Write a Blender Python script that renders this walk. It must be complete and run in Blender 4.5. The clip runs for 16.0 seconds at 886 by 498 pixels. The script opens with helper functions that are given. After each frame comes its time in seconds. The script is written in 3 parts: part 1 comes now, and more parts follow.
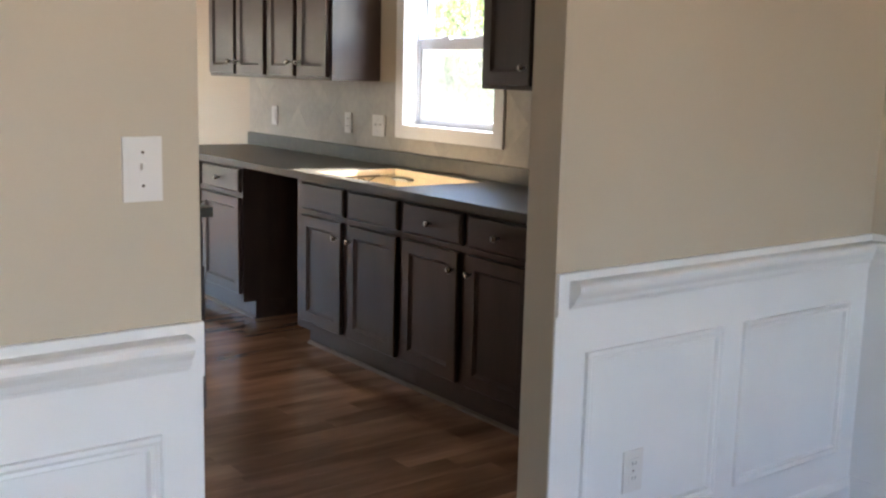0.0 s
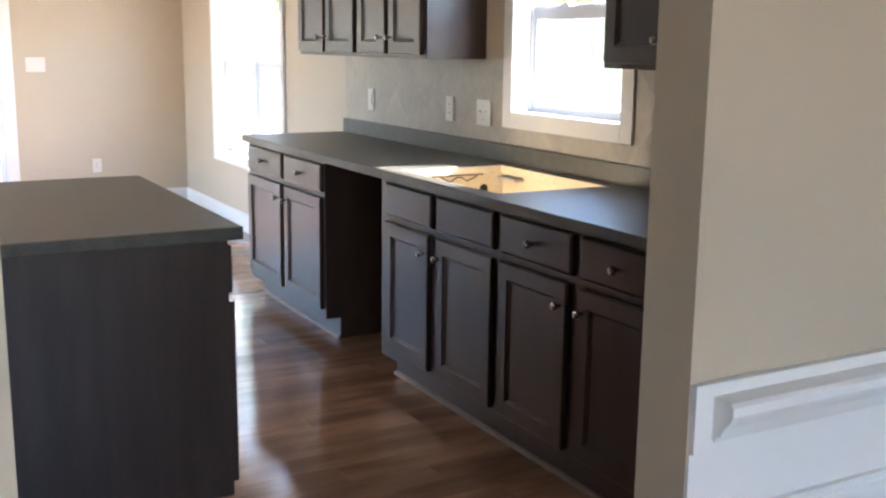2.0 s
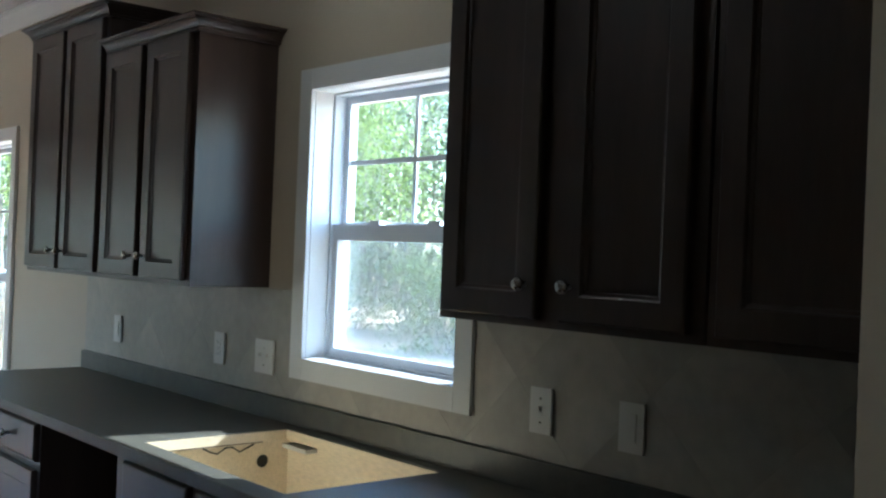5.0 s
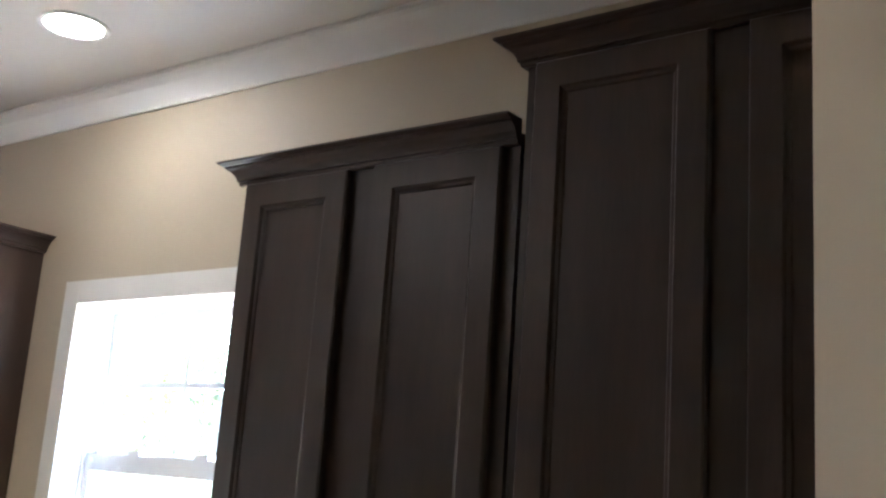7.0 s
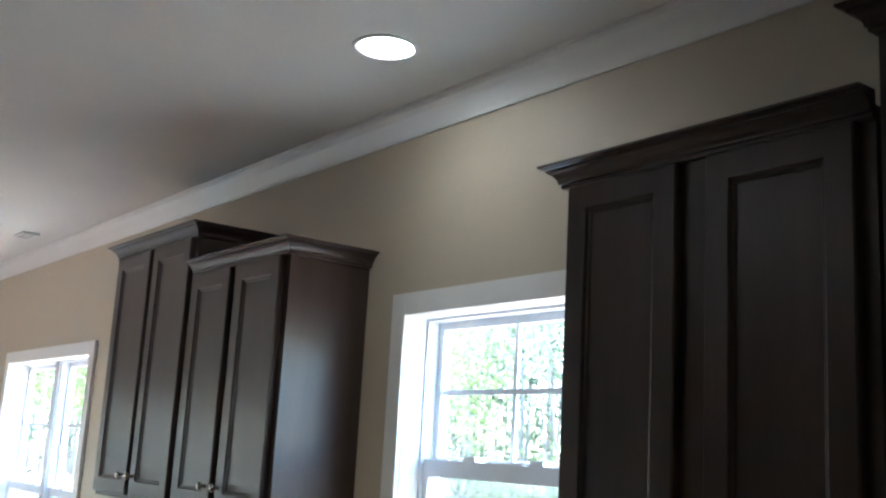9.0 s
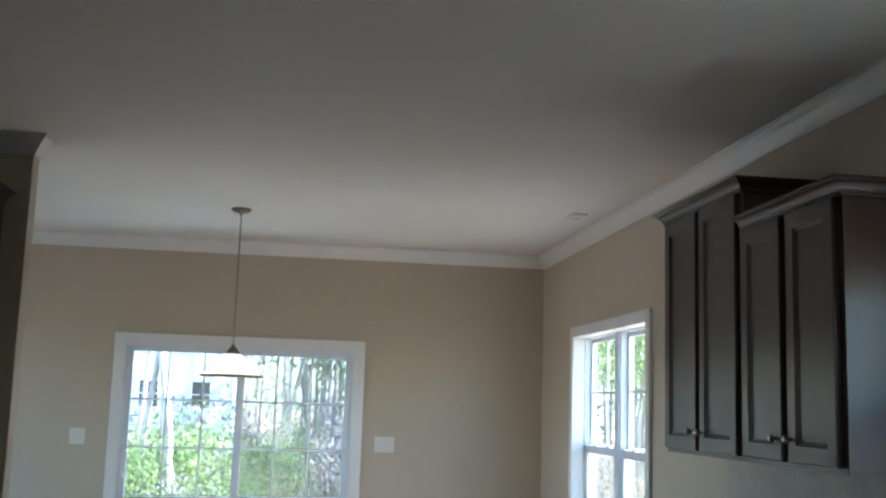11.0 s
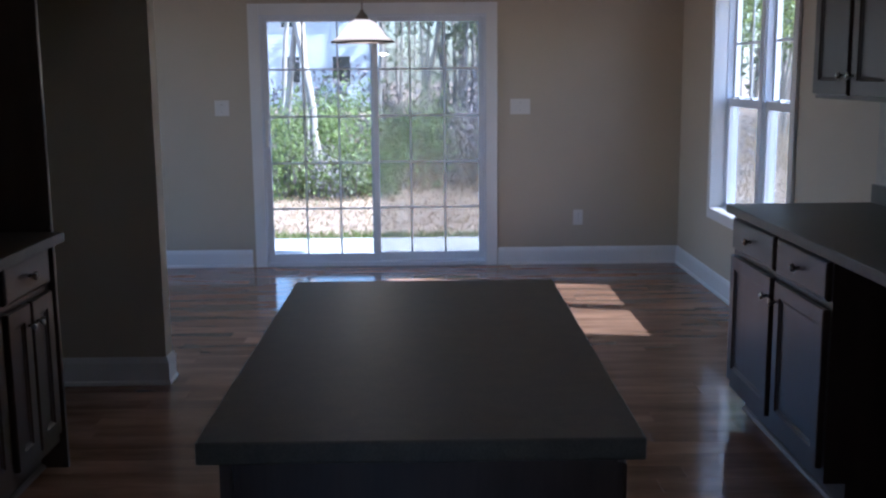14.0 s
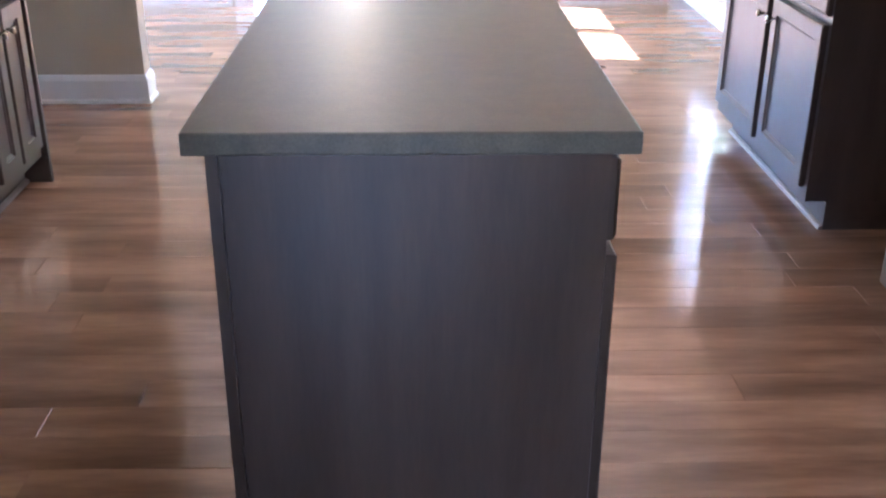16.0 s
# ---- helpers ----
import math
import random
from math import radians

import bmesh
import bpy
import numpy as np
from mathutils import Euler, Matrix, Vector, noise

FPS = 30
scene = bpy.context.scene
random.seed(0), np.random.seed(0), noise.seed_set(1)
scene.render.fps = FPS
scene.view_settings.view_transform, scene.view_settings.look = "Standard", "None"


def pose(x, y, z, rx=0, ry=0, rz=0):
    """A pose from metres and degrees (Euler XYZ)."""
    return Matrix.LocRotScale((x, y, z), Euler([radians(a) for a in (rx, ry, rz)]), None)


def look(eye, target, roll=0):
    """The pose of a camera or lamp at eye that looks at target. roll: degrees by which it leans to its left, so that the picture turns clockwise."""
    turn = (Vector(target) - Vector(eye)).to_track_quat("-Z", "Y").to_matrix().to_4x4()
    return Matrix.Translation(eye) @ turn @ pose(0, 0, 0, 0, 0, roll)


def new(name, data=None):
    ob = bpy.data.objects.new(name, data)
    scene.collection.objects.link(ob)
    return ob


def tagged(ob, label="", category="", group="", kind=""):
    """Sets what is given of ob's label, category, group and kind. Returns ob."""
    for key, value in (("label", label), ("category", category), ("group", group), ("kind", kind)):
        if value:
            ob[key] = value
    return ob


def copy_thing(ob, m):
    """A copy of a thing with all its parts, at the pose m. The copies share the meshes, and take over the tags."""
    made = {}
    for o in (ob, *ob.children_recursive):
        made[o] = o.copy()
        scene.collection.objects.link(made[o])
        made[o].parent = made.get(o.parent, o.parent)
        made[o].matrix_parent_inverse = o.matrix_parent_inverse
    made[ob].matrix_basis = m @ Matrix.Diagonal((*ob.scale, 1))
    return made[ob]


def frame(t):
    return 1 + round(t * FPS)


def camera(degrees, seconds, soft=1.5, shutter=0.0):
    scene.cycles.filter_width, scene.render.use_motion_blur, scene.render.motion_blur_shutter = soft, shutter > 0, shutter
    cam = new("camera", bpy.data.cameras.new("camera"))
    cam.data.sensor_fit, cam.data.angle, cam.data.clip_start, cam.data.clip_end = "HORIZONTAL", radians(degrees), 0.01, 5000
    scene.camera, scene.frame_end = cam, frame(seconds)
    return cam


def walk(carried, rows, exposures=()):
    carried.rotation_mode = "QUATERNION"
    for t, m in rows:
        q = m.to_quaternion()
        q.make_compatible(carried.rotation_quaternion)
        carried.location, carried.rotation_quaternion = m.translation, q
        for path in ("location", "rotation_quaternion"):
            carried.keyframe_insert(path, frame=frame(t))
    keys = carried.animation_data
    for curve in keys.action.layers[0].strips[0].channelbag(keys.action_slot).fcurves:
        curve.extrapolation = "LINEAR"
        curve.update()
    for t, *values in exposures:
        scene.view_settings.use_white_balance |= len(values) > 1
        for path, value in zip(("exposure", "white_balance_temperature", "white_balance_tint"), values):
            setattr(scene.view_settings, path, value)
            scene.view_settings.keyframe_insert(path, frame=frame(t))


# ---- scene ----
cam = camera(46.0, 16.0, soft=2.4)
PATH = [
    (0, (0.153, 1.126, 1.426), (1.338, 2.702, 1.09), 1.4),
    (0.5, (0.343, 1.286, 1.43), (1.423, 2.94, 1.12), 1.2),
    (1, (0.515, 1.446, 1.433), (1.495, 3.158, 1.099), 1.2),
    (1.5, (0.674, 1.651, 1.429), (1.646, 3.358, 1.055), 0.6),
    (2, (0.843, 1.849, 1.431), (1.794, 3.566, 1.044), 0.7),
    (2.5, (0.992, 2.067, 1.435), (1.917, 3.799, 1.053), 2.4),
    (3, (1.093, 2.294, 1.432), (2.11, 3.985, 1.108), 1.6),
    (3.2, (1.113, 2.37, 1.438), (2.194, 4.031, 1.164), 1.5),
    (5.3, (1.426, 2.858, 1.516), (2.827, 4.284, 1.586), 2.8),
    (5.5, (1.434, 2.88, 1.522), (2.906, 4.229, 1.639), 3.2),
    (6, (1.433, 2.908, 1.531), (2.98, 4.152, 1.781), 4.1),
    (6.5, (1.441, 2.924, 1.536), (2.994, 4.13, 1.902), 4.2),
    (7, (1.446, 2.929, 1.584), (3.007, 4.103, 2.014), 4.1),
    (7.5, (1.42, 2.937, 1.595), (2.988, 4.088, 2.059), 3.5),
    (8, (1.394, 2.973, 1.576), (2.905, 4.201, 2.035), 3.2),
    (8.5, (1.376, 3.018, 1.565), (2.779, 4.378, 1.990), 4.0),
    (9, (1.428, 3.036, 1.605), (2.61, 4.602, 1.991), 3.3),
    (9.5, (1.394, 3.062, 1.601), (2.382, 4.759, 1.978), 2.5),
    (10, (1.359, 3.022, 1.579), (2.091, 4.846, 1.952), 2.2),
    (12.5, (1.42, 3.047, 1.499), (1.412, 5.046, 1.569), 1.1),
    (13, (1.417, 3.078, 1.5), (1.434, 5.077, 1.44), 0.7),
    (13.5, (1.412, 3.094, 1.494), (1.439, 5.084, 1.301), -0.0),
    (14, (1.424, 3.113, 1.483), (1.447, 5.085, 1.148), -0.5),
    (14.5, (1.424, 3.115, 1.472), (1.454, 5.066, 1.031), 0.0),
    (15, (1.419, 3.122, 1.455), (1.445, 5.041, 0.89), 0.6),
    (15.5, (1.415, 3.134, 1.431), (1.441, 5.01, 0.739), 0.8),
    (16, (1.409, 3.153, 1.4), (1.462, 4.978, 0.584), 0.3),
]
EXPOSURES = [(0, 4.40, 6250, 15), (1, 4.42, 6000, 13), (2, 4.62, 5800, 13), (3.2, 4.65, 5500, 13), (5.3, 3.02, 4950, -2), (6.1, 3.4, 5050, 3), (6.5, 4.12, 5150, 10), (7.0, 5.1, 5400, 10), (8.0, 5.15, 5350, 11), (8.5, 4.8, 5250, 8), (9.0, 4.0, 5000, 3),
             (10.0, 3.4, 5050, -2), (12.5, 2.25, 4900, 7), (13.2, 1.97, 4950, 15), (14.0, 2.0, 4950, 16), (14.5, 2.5, 4950, 13), (15.0, 3.45, 5150, 12), (15.5, 3.95, 5150, 14), (16.0, 5.5, 5350, 20)]
walk(cam, [(t, look(eye, target, roll)) for t, eye, target, roll in PATH], EXPOSURES)

# ---- light ----
SUN_DIR = Vector((-1.0, 0.215, -0.84)).normalized()      # the way the sunlight travels
world = bpy.data.worlds.new("sky")
scene.world = world
world.use_nodes = True
wn = world.node_tree.nodes
sky = wn.new("ShaderNodeTexSky")
sky.sky_type, sky.sun_disc = "NISHITA", False
sky.sun_elevation = math.asin(-SUN_DIR.z)
sky.sun_rotation = math.atan2(-SUN_DIR.x, -SUN_DIR.y)
wn["Background"].inputs["Strength"].default_value = 0.15
world.node_tree.links.new(sky.outputs[0], wn["Background"].inputs[0])


def lamp(name, kind, energy, m, color=(1, 1, 1), **kw):
    data = bpy.data.lights.new(name, kind)
    data.energy, data.color = energy, color
    if "size" in kw:
        data.shape, data.size, data.size_y = "RECTANGLE", kw["size"], kw["size_y"]
    if "radius" in kw:
        data.shadow_soft_size = kw["radius"]
    ob = new(name, data)
    ob.matrix_world = m
    return ob


sun = lamp("sun", "SUN", 5.0, look((30, 0, 22), Vector((30, 0, 22)) + SUN_DIR), (1.0, 0.93, 0.82))
sun.data.angle = radians(0.6)
# area lamp added to light the dining room, in an assumed window behind the walk's start
lamp("dining_fill_light", "AREA", 0.70, look((0.6, -1.52, 1.45), (0.6, 2.0, 1.2)), (1.0, 0.955, 0.90), size=1.7, size_y=1.5)


# ---- materials ----
def mat(name, color, rough=0.5, dark=None, scale=8.0, stretch=(1, 1, 1), bump=0.0, bump_scale=60.0, metal=0.0,
        random_by="", spread=0.25, emit=0.0, emit_color=None, fine=0.0, coat=0.0, rough_var=0.08):
    """Two scales of noise between color and dark, fine relief and uneven gloss."""
    m = bpy.data.materials.new(name)
    m.use_nodes = True
    nt = m.node_tree
    n, l = nt.nodes, nt.links
    b = n["Principled BSDF"]
    b.inputs["Metallic"].default_value = metal
    b.inputs["Coat Weight"].default_value, b.inputs["Coat Roughness"].default_value = coat, 0.2
    dark = dark or tuple(c * 0.82 for c in color)
    tc = n.new("ShaderNodeTexCoord")
    mp = n.new("ShaderNodeMapping")
    mp.inputs["Scale"].default_value = stretch
    l.new(tc.outputs["Object"], mp.inputs[0])
    src = mp.outputs[0]
    rnd = None
    if random_by:
        if random_by == "object":
            rnd = n.new("ShaderNodeObjectInfo").outputs["Random"]
        else:
            rnd = n.new("ShaderNodeNewGeometry").outputs["Random Per Island"]
        mul = n.new("ShaderNodeMath")
        mul.operation = "MULTIPLY"
        mul.inputs[1].default_value = 37.0
        l.new(rnd, mul.inputs[0])
        add = n.new("ShaderNodeVectorMath")
        add.operation = "ADD"
        l.new(src, add.inputs[0])
        l.new(mul.outputs[0], add.inputs[1])
        src = add.outputs[0]
    big = n.new("ShaderNodeTexNoise")
    big.inputs["Scale"].default_value, big.inputs["Detail"].default_value = scale, 5
    l.new(src, big.inputs[0])
    small = n.new("ShaderNodeTexNoise")
    small.inputs["Scale"].default_value, small.inputs["Detail"].default_value = bump_scale, 3
    l.new(src, small.inputs[0])
    ramp = n.new("ShaderNodeMapRange")
    ramp.inputs[1].default_value, ramp.inputs[2].default_value = 0.32, 0.68
    l.new(big.outputs[0], ramp.inputs[0])
    mix = n.new("ShaderNodeMix")
    mix.data_type = "RGBA"
    mix.inputs[6].default_value, mix.inputs[7].default_value = (*dark, 1), (*color, 1)
    l.new(ramp.outputs[0], mix.inputs[0])
    out = mix.outputs[2]
    if fine:
        hs = n.new("ShaderNodeHueSaturation")
        mr = n.new("ShaderNodeMapRange")
        mr.inputs[1].default_value, mr.inputs[2].default_value = 0.3, 0.7
        mr.inputs[3].default_value, mr.inputs[4].default_value = 1 - fine, 1 + fine
        l.new(small.outputs[0], mr.inputs[0])
        l.new(mr.outputs[0], hs.inputs["Value"])
        l.new(out, hs.inputs["Color"])
        out = hs.outputs[0]
    if rnd:
        hs = n.new("ShaderNodeHueSaturation")
        mr = n.new("ShaderNodeMapRange")
        mr.inputs[3].default_value, mr.inputs[4].default_value = 1 - spread, 1 + spread
        l.new(rnd, mr.inputs[0])
        l.new(mr.outputs[0], hs.inputs["Value"])
        l.new(out, hs.inputs["Color"])
        out = hs.outputs[0]
    l.new(out, b.inputs["Base Color"])
    rr = n.new("ShaderNodeMapRange")
    rr.inputs[3].default_value, rr.inputs[4].default_value = max(0.03, rough - rough_var), rough + rough_var
    l.new(big.outputs[0], rr.inputs[0])
    l.new(rr.outputs[0], b.inputs["Roughness"])
    if bump:
        bp = n.new("ShaderNodeBump")
        bp.inputs["Strength"].default_value, bp.inputs["Distance"].default_value = bump, 0.002
        l.new(small.outputs[0], bp.inputs["Height"])
        l.new(bp.outputs[0], b.inputs["Normal"])
    if emit:
        b.inputs["Emission Color"].default_value = (*(emit_color or color), 1)
        b.inputs["Emission Strength"].default_value = emit
    return m


PAINT = mat("beige_wall_paint", (0.478, 0.420, 0.322), 0.55, (0.463, 0.405, 0.308), 3, bump=0.12, bump_scale=260)
CEIL = mat("ceiling_paint", (0.69, 0.68, 0.64), 0.7, (0.66, 0.65, 0.61), 2, bump=0.2, bump_scale=180)
TRIM = mat("white_trim_paint", (0.74, 0.745, 0.74), 0.32, (0.71, 0.715, 0.71), 5, bump=0.05, bump_scale=90)
VINYL = mat("white_vinyl", (0.68, 0.72, 0.78), 0.35, (0.65, 0.69, 0.75), 6)
ESPRESSO = mat("espresso_stained_wood", (0.052, 0.032, 0.025), 0.35, (0.034, 0.020, 0.015), 5, (3, 3, 0.35), 0.08, 55, fine=0.09)
ESPRESSO_H = mat("espresso_stained_rail", (0.052, 0.032, 0.025), 0.35, (0.034, 0.020, 0.015), 5, (3, 0.35, 3), 0.08, 55, fine=0.09)
# paler than the stain, to paint light caught along the toe; sawn edge too
SHOE = mat("pale_highlight_brown", (0.20, 0.15, 0.115), 0.35, (0.13, 0.09, 0.07), 6)
PLY = mat("bare_plywood", (0.80, 0.69, 0.51), 0.6, (0.74, 0.62, 0.43), 4, (3, 0.5, 3), 0.1, 60, fine=0.1)
COUNTER = mat("dark_grey_laminate", (0.083, 0.077, 0.060), 0.43, (0.056, 0.053, 0.045), 22, bump=0.03, bump_scale=320, fine=0.22, rough_var=0.03)
NICKEL = mat("satin_nickel", (0.44, 0.42, 0.39), 0.27, metal=1.0, scale=30)
BRONZE = mat("brushed_bronze", (0.27, 0.23, 0.19), 0.4, metal=0.9, scale=30)
PLASTIC = mat("white_plastic", (0.68, 0.665, 0.635), 0.35, (0.66, 0.645, 0.615), 10)
SLOT = mat("dark_slot", (0.03, 0.03, 0.03), 0.6)
WOOD_K = dict(rough=0.115, dark=(0.160, 0.092, 0.057), scale=2.6, stretch=(0.55, 3.2, 1), bump=0.02, bump_scale=22, spread=0.13, fine=0.07, rough_var=0.04)
PLANK = mat("brown_wood_plank", (0.355, 0.211, 0.133), random_by="object", **WOOD_K)
PLANKS = mat("brown_wood_planks", (0.355, 0.211, 0.133), random_by="island", **WOOD_K)
TILE = mat("grey_slate_tile", (0.43, 0.395, 0.335), 0.45, (0.33, 0.308, 0.268), 3.2, bump=0.08, bump_scale=24, fine=0.07, random_by="object", spread=0.07)
GROUT = mat("grey_grout", (0.40, 0.375, 0.325), 0.8, scale=40)
SHADE = mat("alabaster_glass", (0.52, 0.43, 0.35), 0.3, (0.38, 0.30, 0.24), 9, emit=0.30, emit_color=(1.0, 0.80, 0.62))
BULB = mat("lit_bulb", (1, 0.9, 0.75), 0.4, emit=8, emit_color=(1.0, 0.82, 0.6))
LENS = mat("lit_lamp_lens", (1, 0.95, 0.85), 0.4, emit=3.4, emit_color=(1.0, 0.88, 0.72))
CONCRETE = mat("pale_concrete", (0.52, 0.51, 0.48), 0.8, (0.44, 0.43, 0.40), 3, bump=0.3, bump_scale=80, fine=0.08)
SOIL = mat("pine_straw_ground", (0.42, 0.31, 0.22), 0.9, (0.28, 0.20, 0.14), 0.8, bump=0.8, bump_scale=9, fine=0.4)
STRAW = mat("dry_grass", (0.46, 0.36, 0.25), 0.8, (0.38, 0.30, 0.19), 0.6, random_by="island", spread=0.15)
LAWN = mat("green_grass", (0.15, 0.20, 0.05), 0.8, (0.10, 0.14, 0.03), 0.6, random_by="island", spread=0.3)
LEAF = mat("bright_leaves", (0.26, 0.32, 0.12), 0.5, (0.17, 0.23, 0.08), 1.0, random_by="island", spread=0.5)
LEAF2 = mat("dull_leaves", (0.26, 0.29, 0.19), 0.55, (0.18, 0.21, 0.13), 1.0, random_by="island", spread=0.5)
for leafy in (LEAF, LEAF2, LAWN, STRAW):
    ln, ll = leafy.node_tree.nodes, leafy.node_tree.links
    tr, mx = ln.new("ShaderNodeBsdfTranslucent"), ln.new("ShaderNodeMixShader")
    mx.inputs[0].default_value = 0.5
    base = ln["Principled BSDF"]
    ll.new(base.inputs["Base Color"].links[0].from_socket, tr.inputs[0])
    ll.new(base.outputs[0], mx.inputs[1])
    ll.new(tr.outputs[0], mx.inputs[2])
    ll.new(mx.outputs[0], ln["Material Output"].inputs[0])
TWIG = mat("grey_purple_twigs", (0.27, 0.24, 0.26), 0.8, (0.19, 0.165, 0.18), 1.0, random_by="island", spread=0.4)
BARK = mat("pale_bark", (0.44, 0.41, 0.37), 0.85, (0.28, 0.25, 0.22), 3, (2, 2, 0.6), 0.6, 20, fine=0.25)
SIDING = mat("pale_blue_siding", (0.64, 0.69, 0.72), 0.6, (0.60, 0.65, 0.68), 0.7)
ROOFING = mat("grey_shingles", (0.12, 0.12, 0.13), 0.85, scale=2, bump=0.4, bump_scale=14)
DARKGLASS = mat("far_window_glass", (0.03, 0.035, 0.04), 0.1, scale=1)

GLASS = bpy.data.materials.new("window_glass")
GLASS.use_nodes = True
gn, gl = GLASS.node_tree.nodes, GLASS.node_tree.links
gn.remove(gn["Principled BSDF"])
g_t, g_g, g_m = (gn.new("ShaderNode" + k) for k in ("BsdfTransparent", "BsdfGlossy", "MixShader"))
g_t.inputs[0].default_value = (0.93, 0.95, 0.95, 1)
g_g.inputs["Roughness"].default_value = 0.02
g_m.inputs[0].default_value = 0.04
gl.new(g_t.outputs[0], g_m.inputs[1])
gl.new(g_g.outputs[0], g_m.inputs[2])
gl.new(g_m.outputs[0], gn["Material Output"].inputs[0])


SCREEN = bpy.data.materials.new("insect_screen")
SCREEN.use_nodes = True
sn, sl = SCREEN.node_tree.nodes, SCREEN.node_tree.links
sn.remove(sn["Principled BSDF"])
s_t, s_d, s_m = (sn.new("ShaderNode" + k) for k in ("BsdfTransparent", "BsdfDiffuse", "MixShader"))
s_d.inputs[0].default_value = (0.42, 0.44, 0.45, 1)
s_m.inputs[0].default_value = 0.34
sl.new(s_t.outputs[0], s_m.inputs[1])
sl.new(s_d.outputs[0], s_m.inputs[2])
sl.new(s_m.outputs[0], sn["Material Output"].inputs[0])


# ---- mesh helpers ----
def box(bm, x0, x1, y0, y1, z0, z1):
    v = [bm.verts.new(p) for p in ((x0, y0, z0), (x1, y0, z0), (x1, y1, z0), (x0, y1, z0),
                                   (x0, y0, z1), (x1, y0, z1), (x1, y1, z1), (x0, y1, z1))]
    for f in ((3, 2, 1, 0), (4, 5, 6, 7), (0, 1, 5, 4), (1, 2, 6, 5), (2, 3, 7, 6), (3, 0, 4, 7)):
        bm.faces.new([v[i] for i in f])


def boxes(*args):
    bm = bmesh.new()
    for a in args:
        box(bm, *a)
    return bm


def soft(bm, r=0.002, seg=2):
    """Rounds every sharp edge."""
    edges = [e for e in bm.edges if len(e.link_faces) == 2 and e.calc_face_angle(0) > 0.5]
    bmesh.ops.bevel(bm, geom=edges, offset=r, segments=seg, affect="EDGES", profile=0.5)
    return bm


def sbox(*a, r=0.002):
    return soft(boxes(a), r)


def rings(loops, w, h, hole=False):
    """Nested rectangles in the yz plane, front towards -x. loops: (inset, x)."""
    bm = bmesh.new()
    prev = None
    for inset, x in loops:
        cur = [bm.verts.new((x, y, z)) for y, z in ((inset, inset), (w - inset, inset), (w - inset, h - inset), (inset, h - inset))]
        if prev:
            for i in range(4):
                bm.faces.new((prev[i], cur[i], cur[(i + 1) % 4], prev[(i + 1) % 4]))
        prev = cur
    if not hole:
        bm.faces.new(prev[::-1])
    bmesh.ops.recalc_face_normals(bm, faces=bm.faces)
    return bm


def lathe(profile, seg=24, axis="z", caps=True):
    """profile: (radius, height)."""
    bm = bmesh.new()
    rows = []
    for r, h in profile:
        row = []
        for i in range(seg):
            a = 2 * math.pi * i / seg
            c, s = r * math.cos(a), r * math.sin(a)
            row.append(bm.verts.new((c, s, h) if axis == "z" else (h, c, s)))
        rows.append(row)
    for a, b in zip(rows, rows[1:]):
        for i in range(seg):
            bm.faces.new((a[i], a[(i + 1) % seg], b[(i + 1) % seg], b[i]))
    if caps:
        bm.faces.new(rows[0][::-1])
        bm.faces.new(rows[-1])
    bmesh.ops.recalc_face_normals(bm, faces=bm.faces)
    for f in bm.faces:
        f.smooth = len(f.verts) == 4
    return bm


def sweep(profile, path, closed=False):
    """Extrudes a profile of (out, up) along a path of points on one level with mitred corners; out is to the path's left."""
    bm = bmesh.new()
    pts = [Vector(p) for p in path]
    rows = []
    n = len(pts)
    for i, p in enumerate(pts):
        before = (p - pts[i - 1]).normalized() if i or closed else None
        after = (pts[(i + 1) % n] - p).normalized() if i < n - 1 or closed else None
        before, after = before or after, after or before
        na, nb = Vector((-before.y, before.x, 0)), Vector((-after.y, after.x, 0))
        m = (na + nb).normalized()
        m /= max(0.2, m.dot(na))
        rows.append([bm.verts.new(p + m * o + Vector((0, 0, u))) for o, u in profile])
    k = len(profile)
    for a, b in list(zip(rows, rows[1:])) + ([(rows[-1], rows[0])] if closed else []):
        for i in range(k):
            bm.faces.new((a[i], a[(i + 1) % k], b[(i + 1) % k], b[i]))
    if not closed:
        bm.faces.new(rows[0])
        bm.faces.new(rows[-1][::-1])
    bmesh.ops.recalc_face_normals(bm, faces=bm.faces)
    return bm


def mesh_of(name, bm, material):
    me = bpy.data.meshes.new(name)
    bm.to_mesh(me)
    bm.free()
    me.materials.append(material)
    return me


def part(name, bm, material=None, parent=None, label="", m=None):
    ob = new(name, mesh_of(name, bm, material) if isinstance(bm, bmesh.types.BMesh) else bm)
    if parent:
        ob.parent = parent
    if m is not None:
        ob.matrix_basis = m
    if label:
        tagged(ob, label)
    return ob


def thing(name, label, category, group="", kind="", m=None):
    ob = new(name)
    ob.empty_display_size = 0.1
    if m is not None:
        ob.matrix_basis = m
    return tagged(ob, label, category, group, kind)


def structure(name, bm, material, label, category):
    return tagged(part(name, bm, material), label, category, kind="structure")


def wall_with_holes(axis, a0, a1, face, back, z0, z1, holes):
    """A wall along axis from a0 to a1 with openings (b0, b1, low, high)."""
    bm = bmesh.new()

    def put(p, q, low, high):
        if q - p > 1e-4 and high - low > 1e-4:
            lo, hi = min(face, back), max(face, back)
            box(bm, *((lo, hi, p, q) if axis == "y" else (p, q, lo, hi)), low, high)
    at = a0
    for b0, b1, low, high in sorted(holes):
        put(at, b0, z0, z1)
        put(b0, b1, z0, low)
        put(b0, b1, high, z1)
        at = b1
    put(at, a1, z0, z1)
    return bm


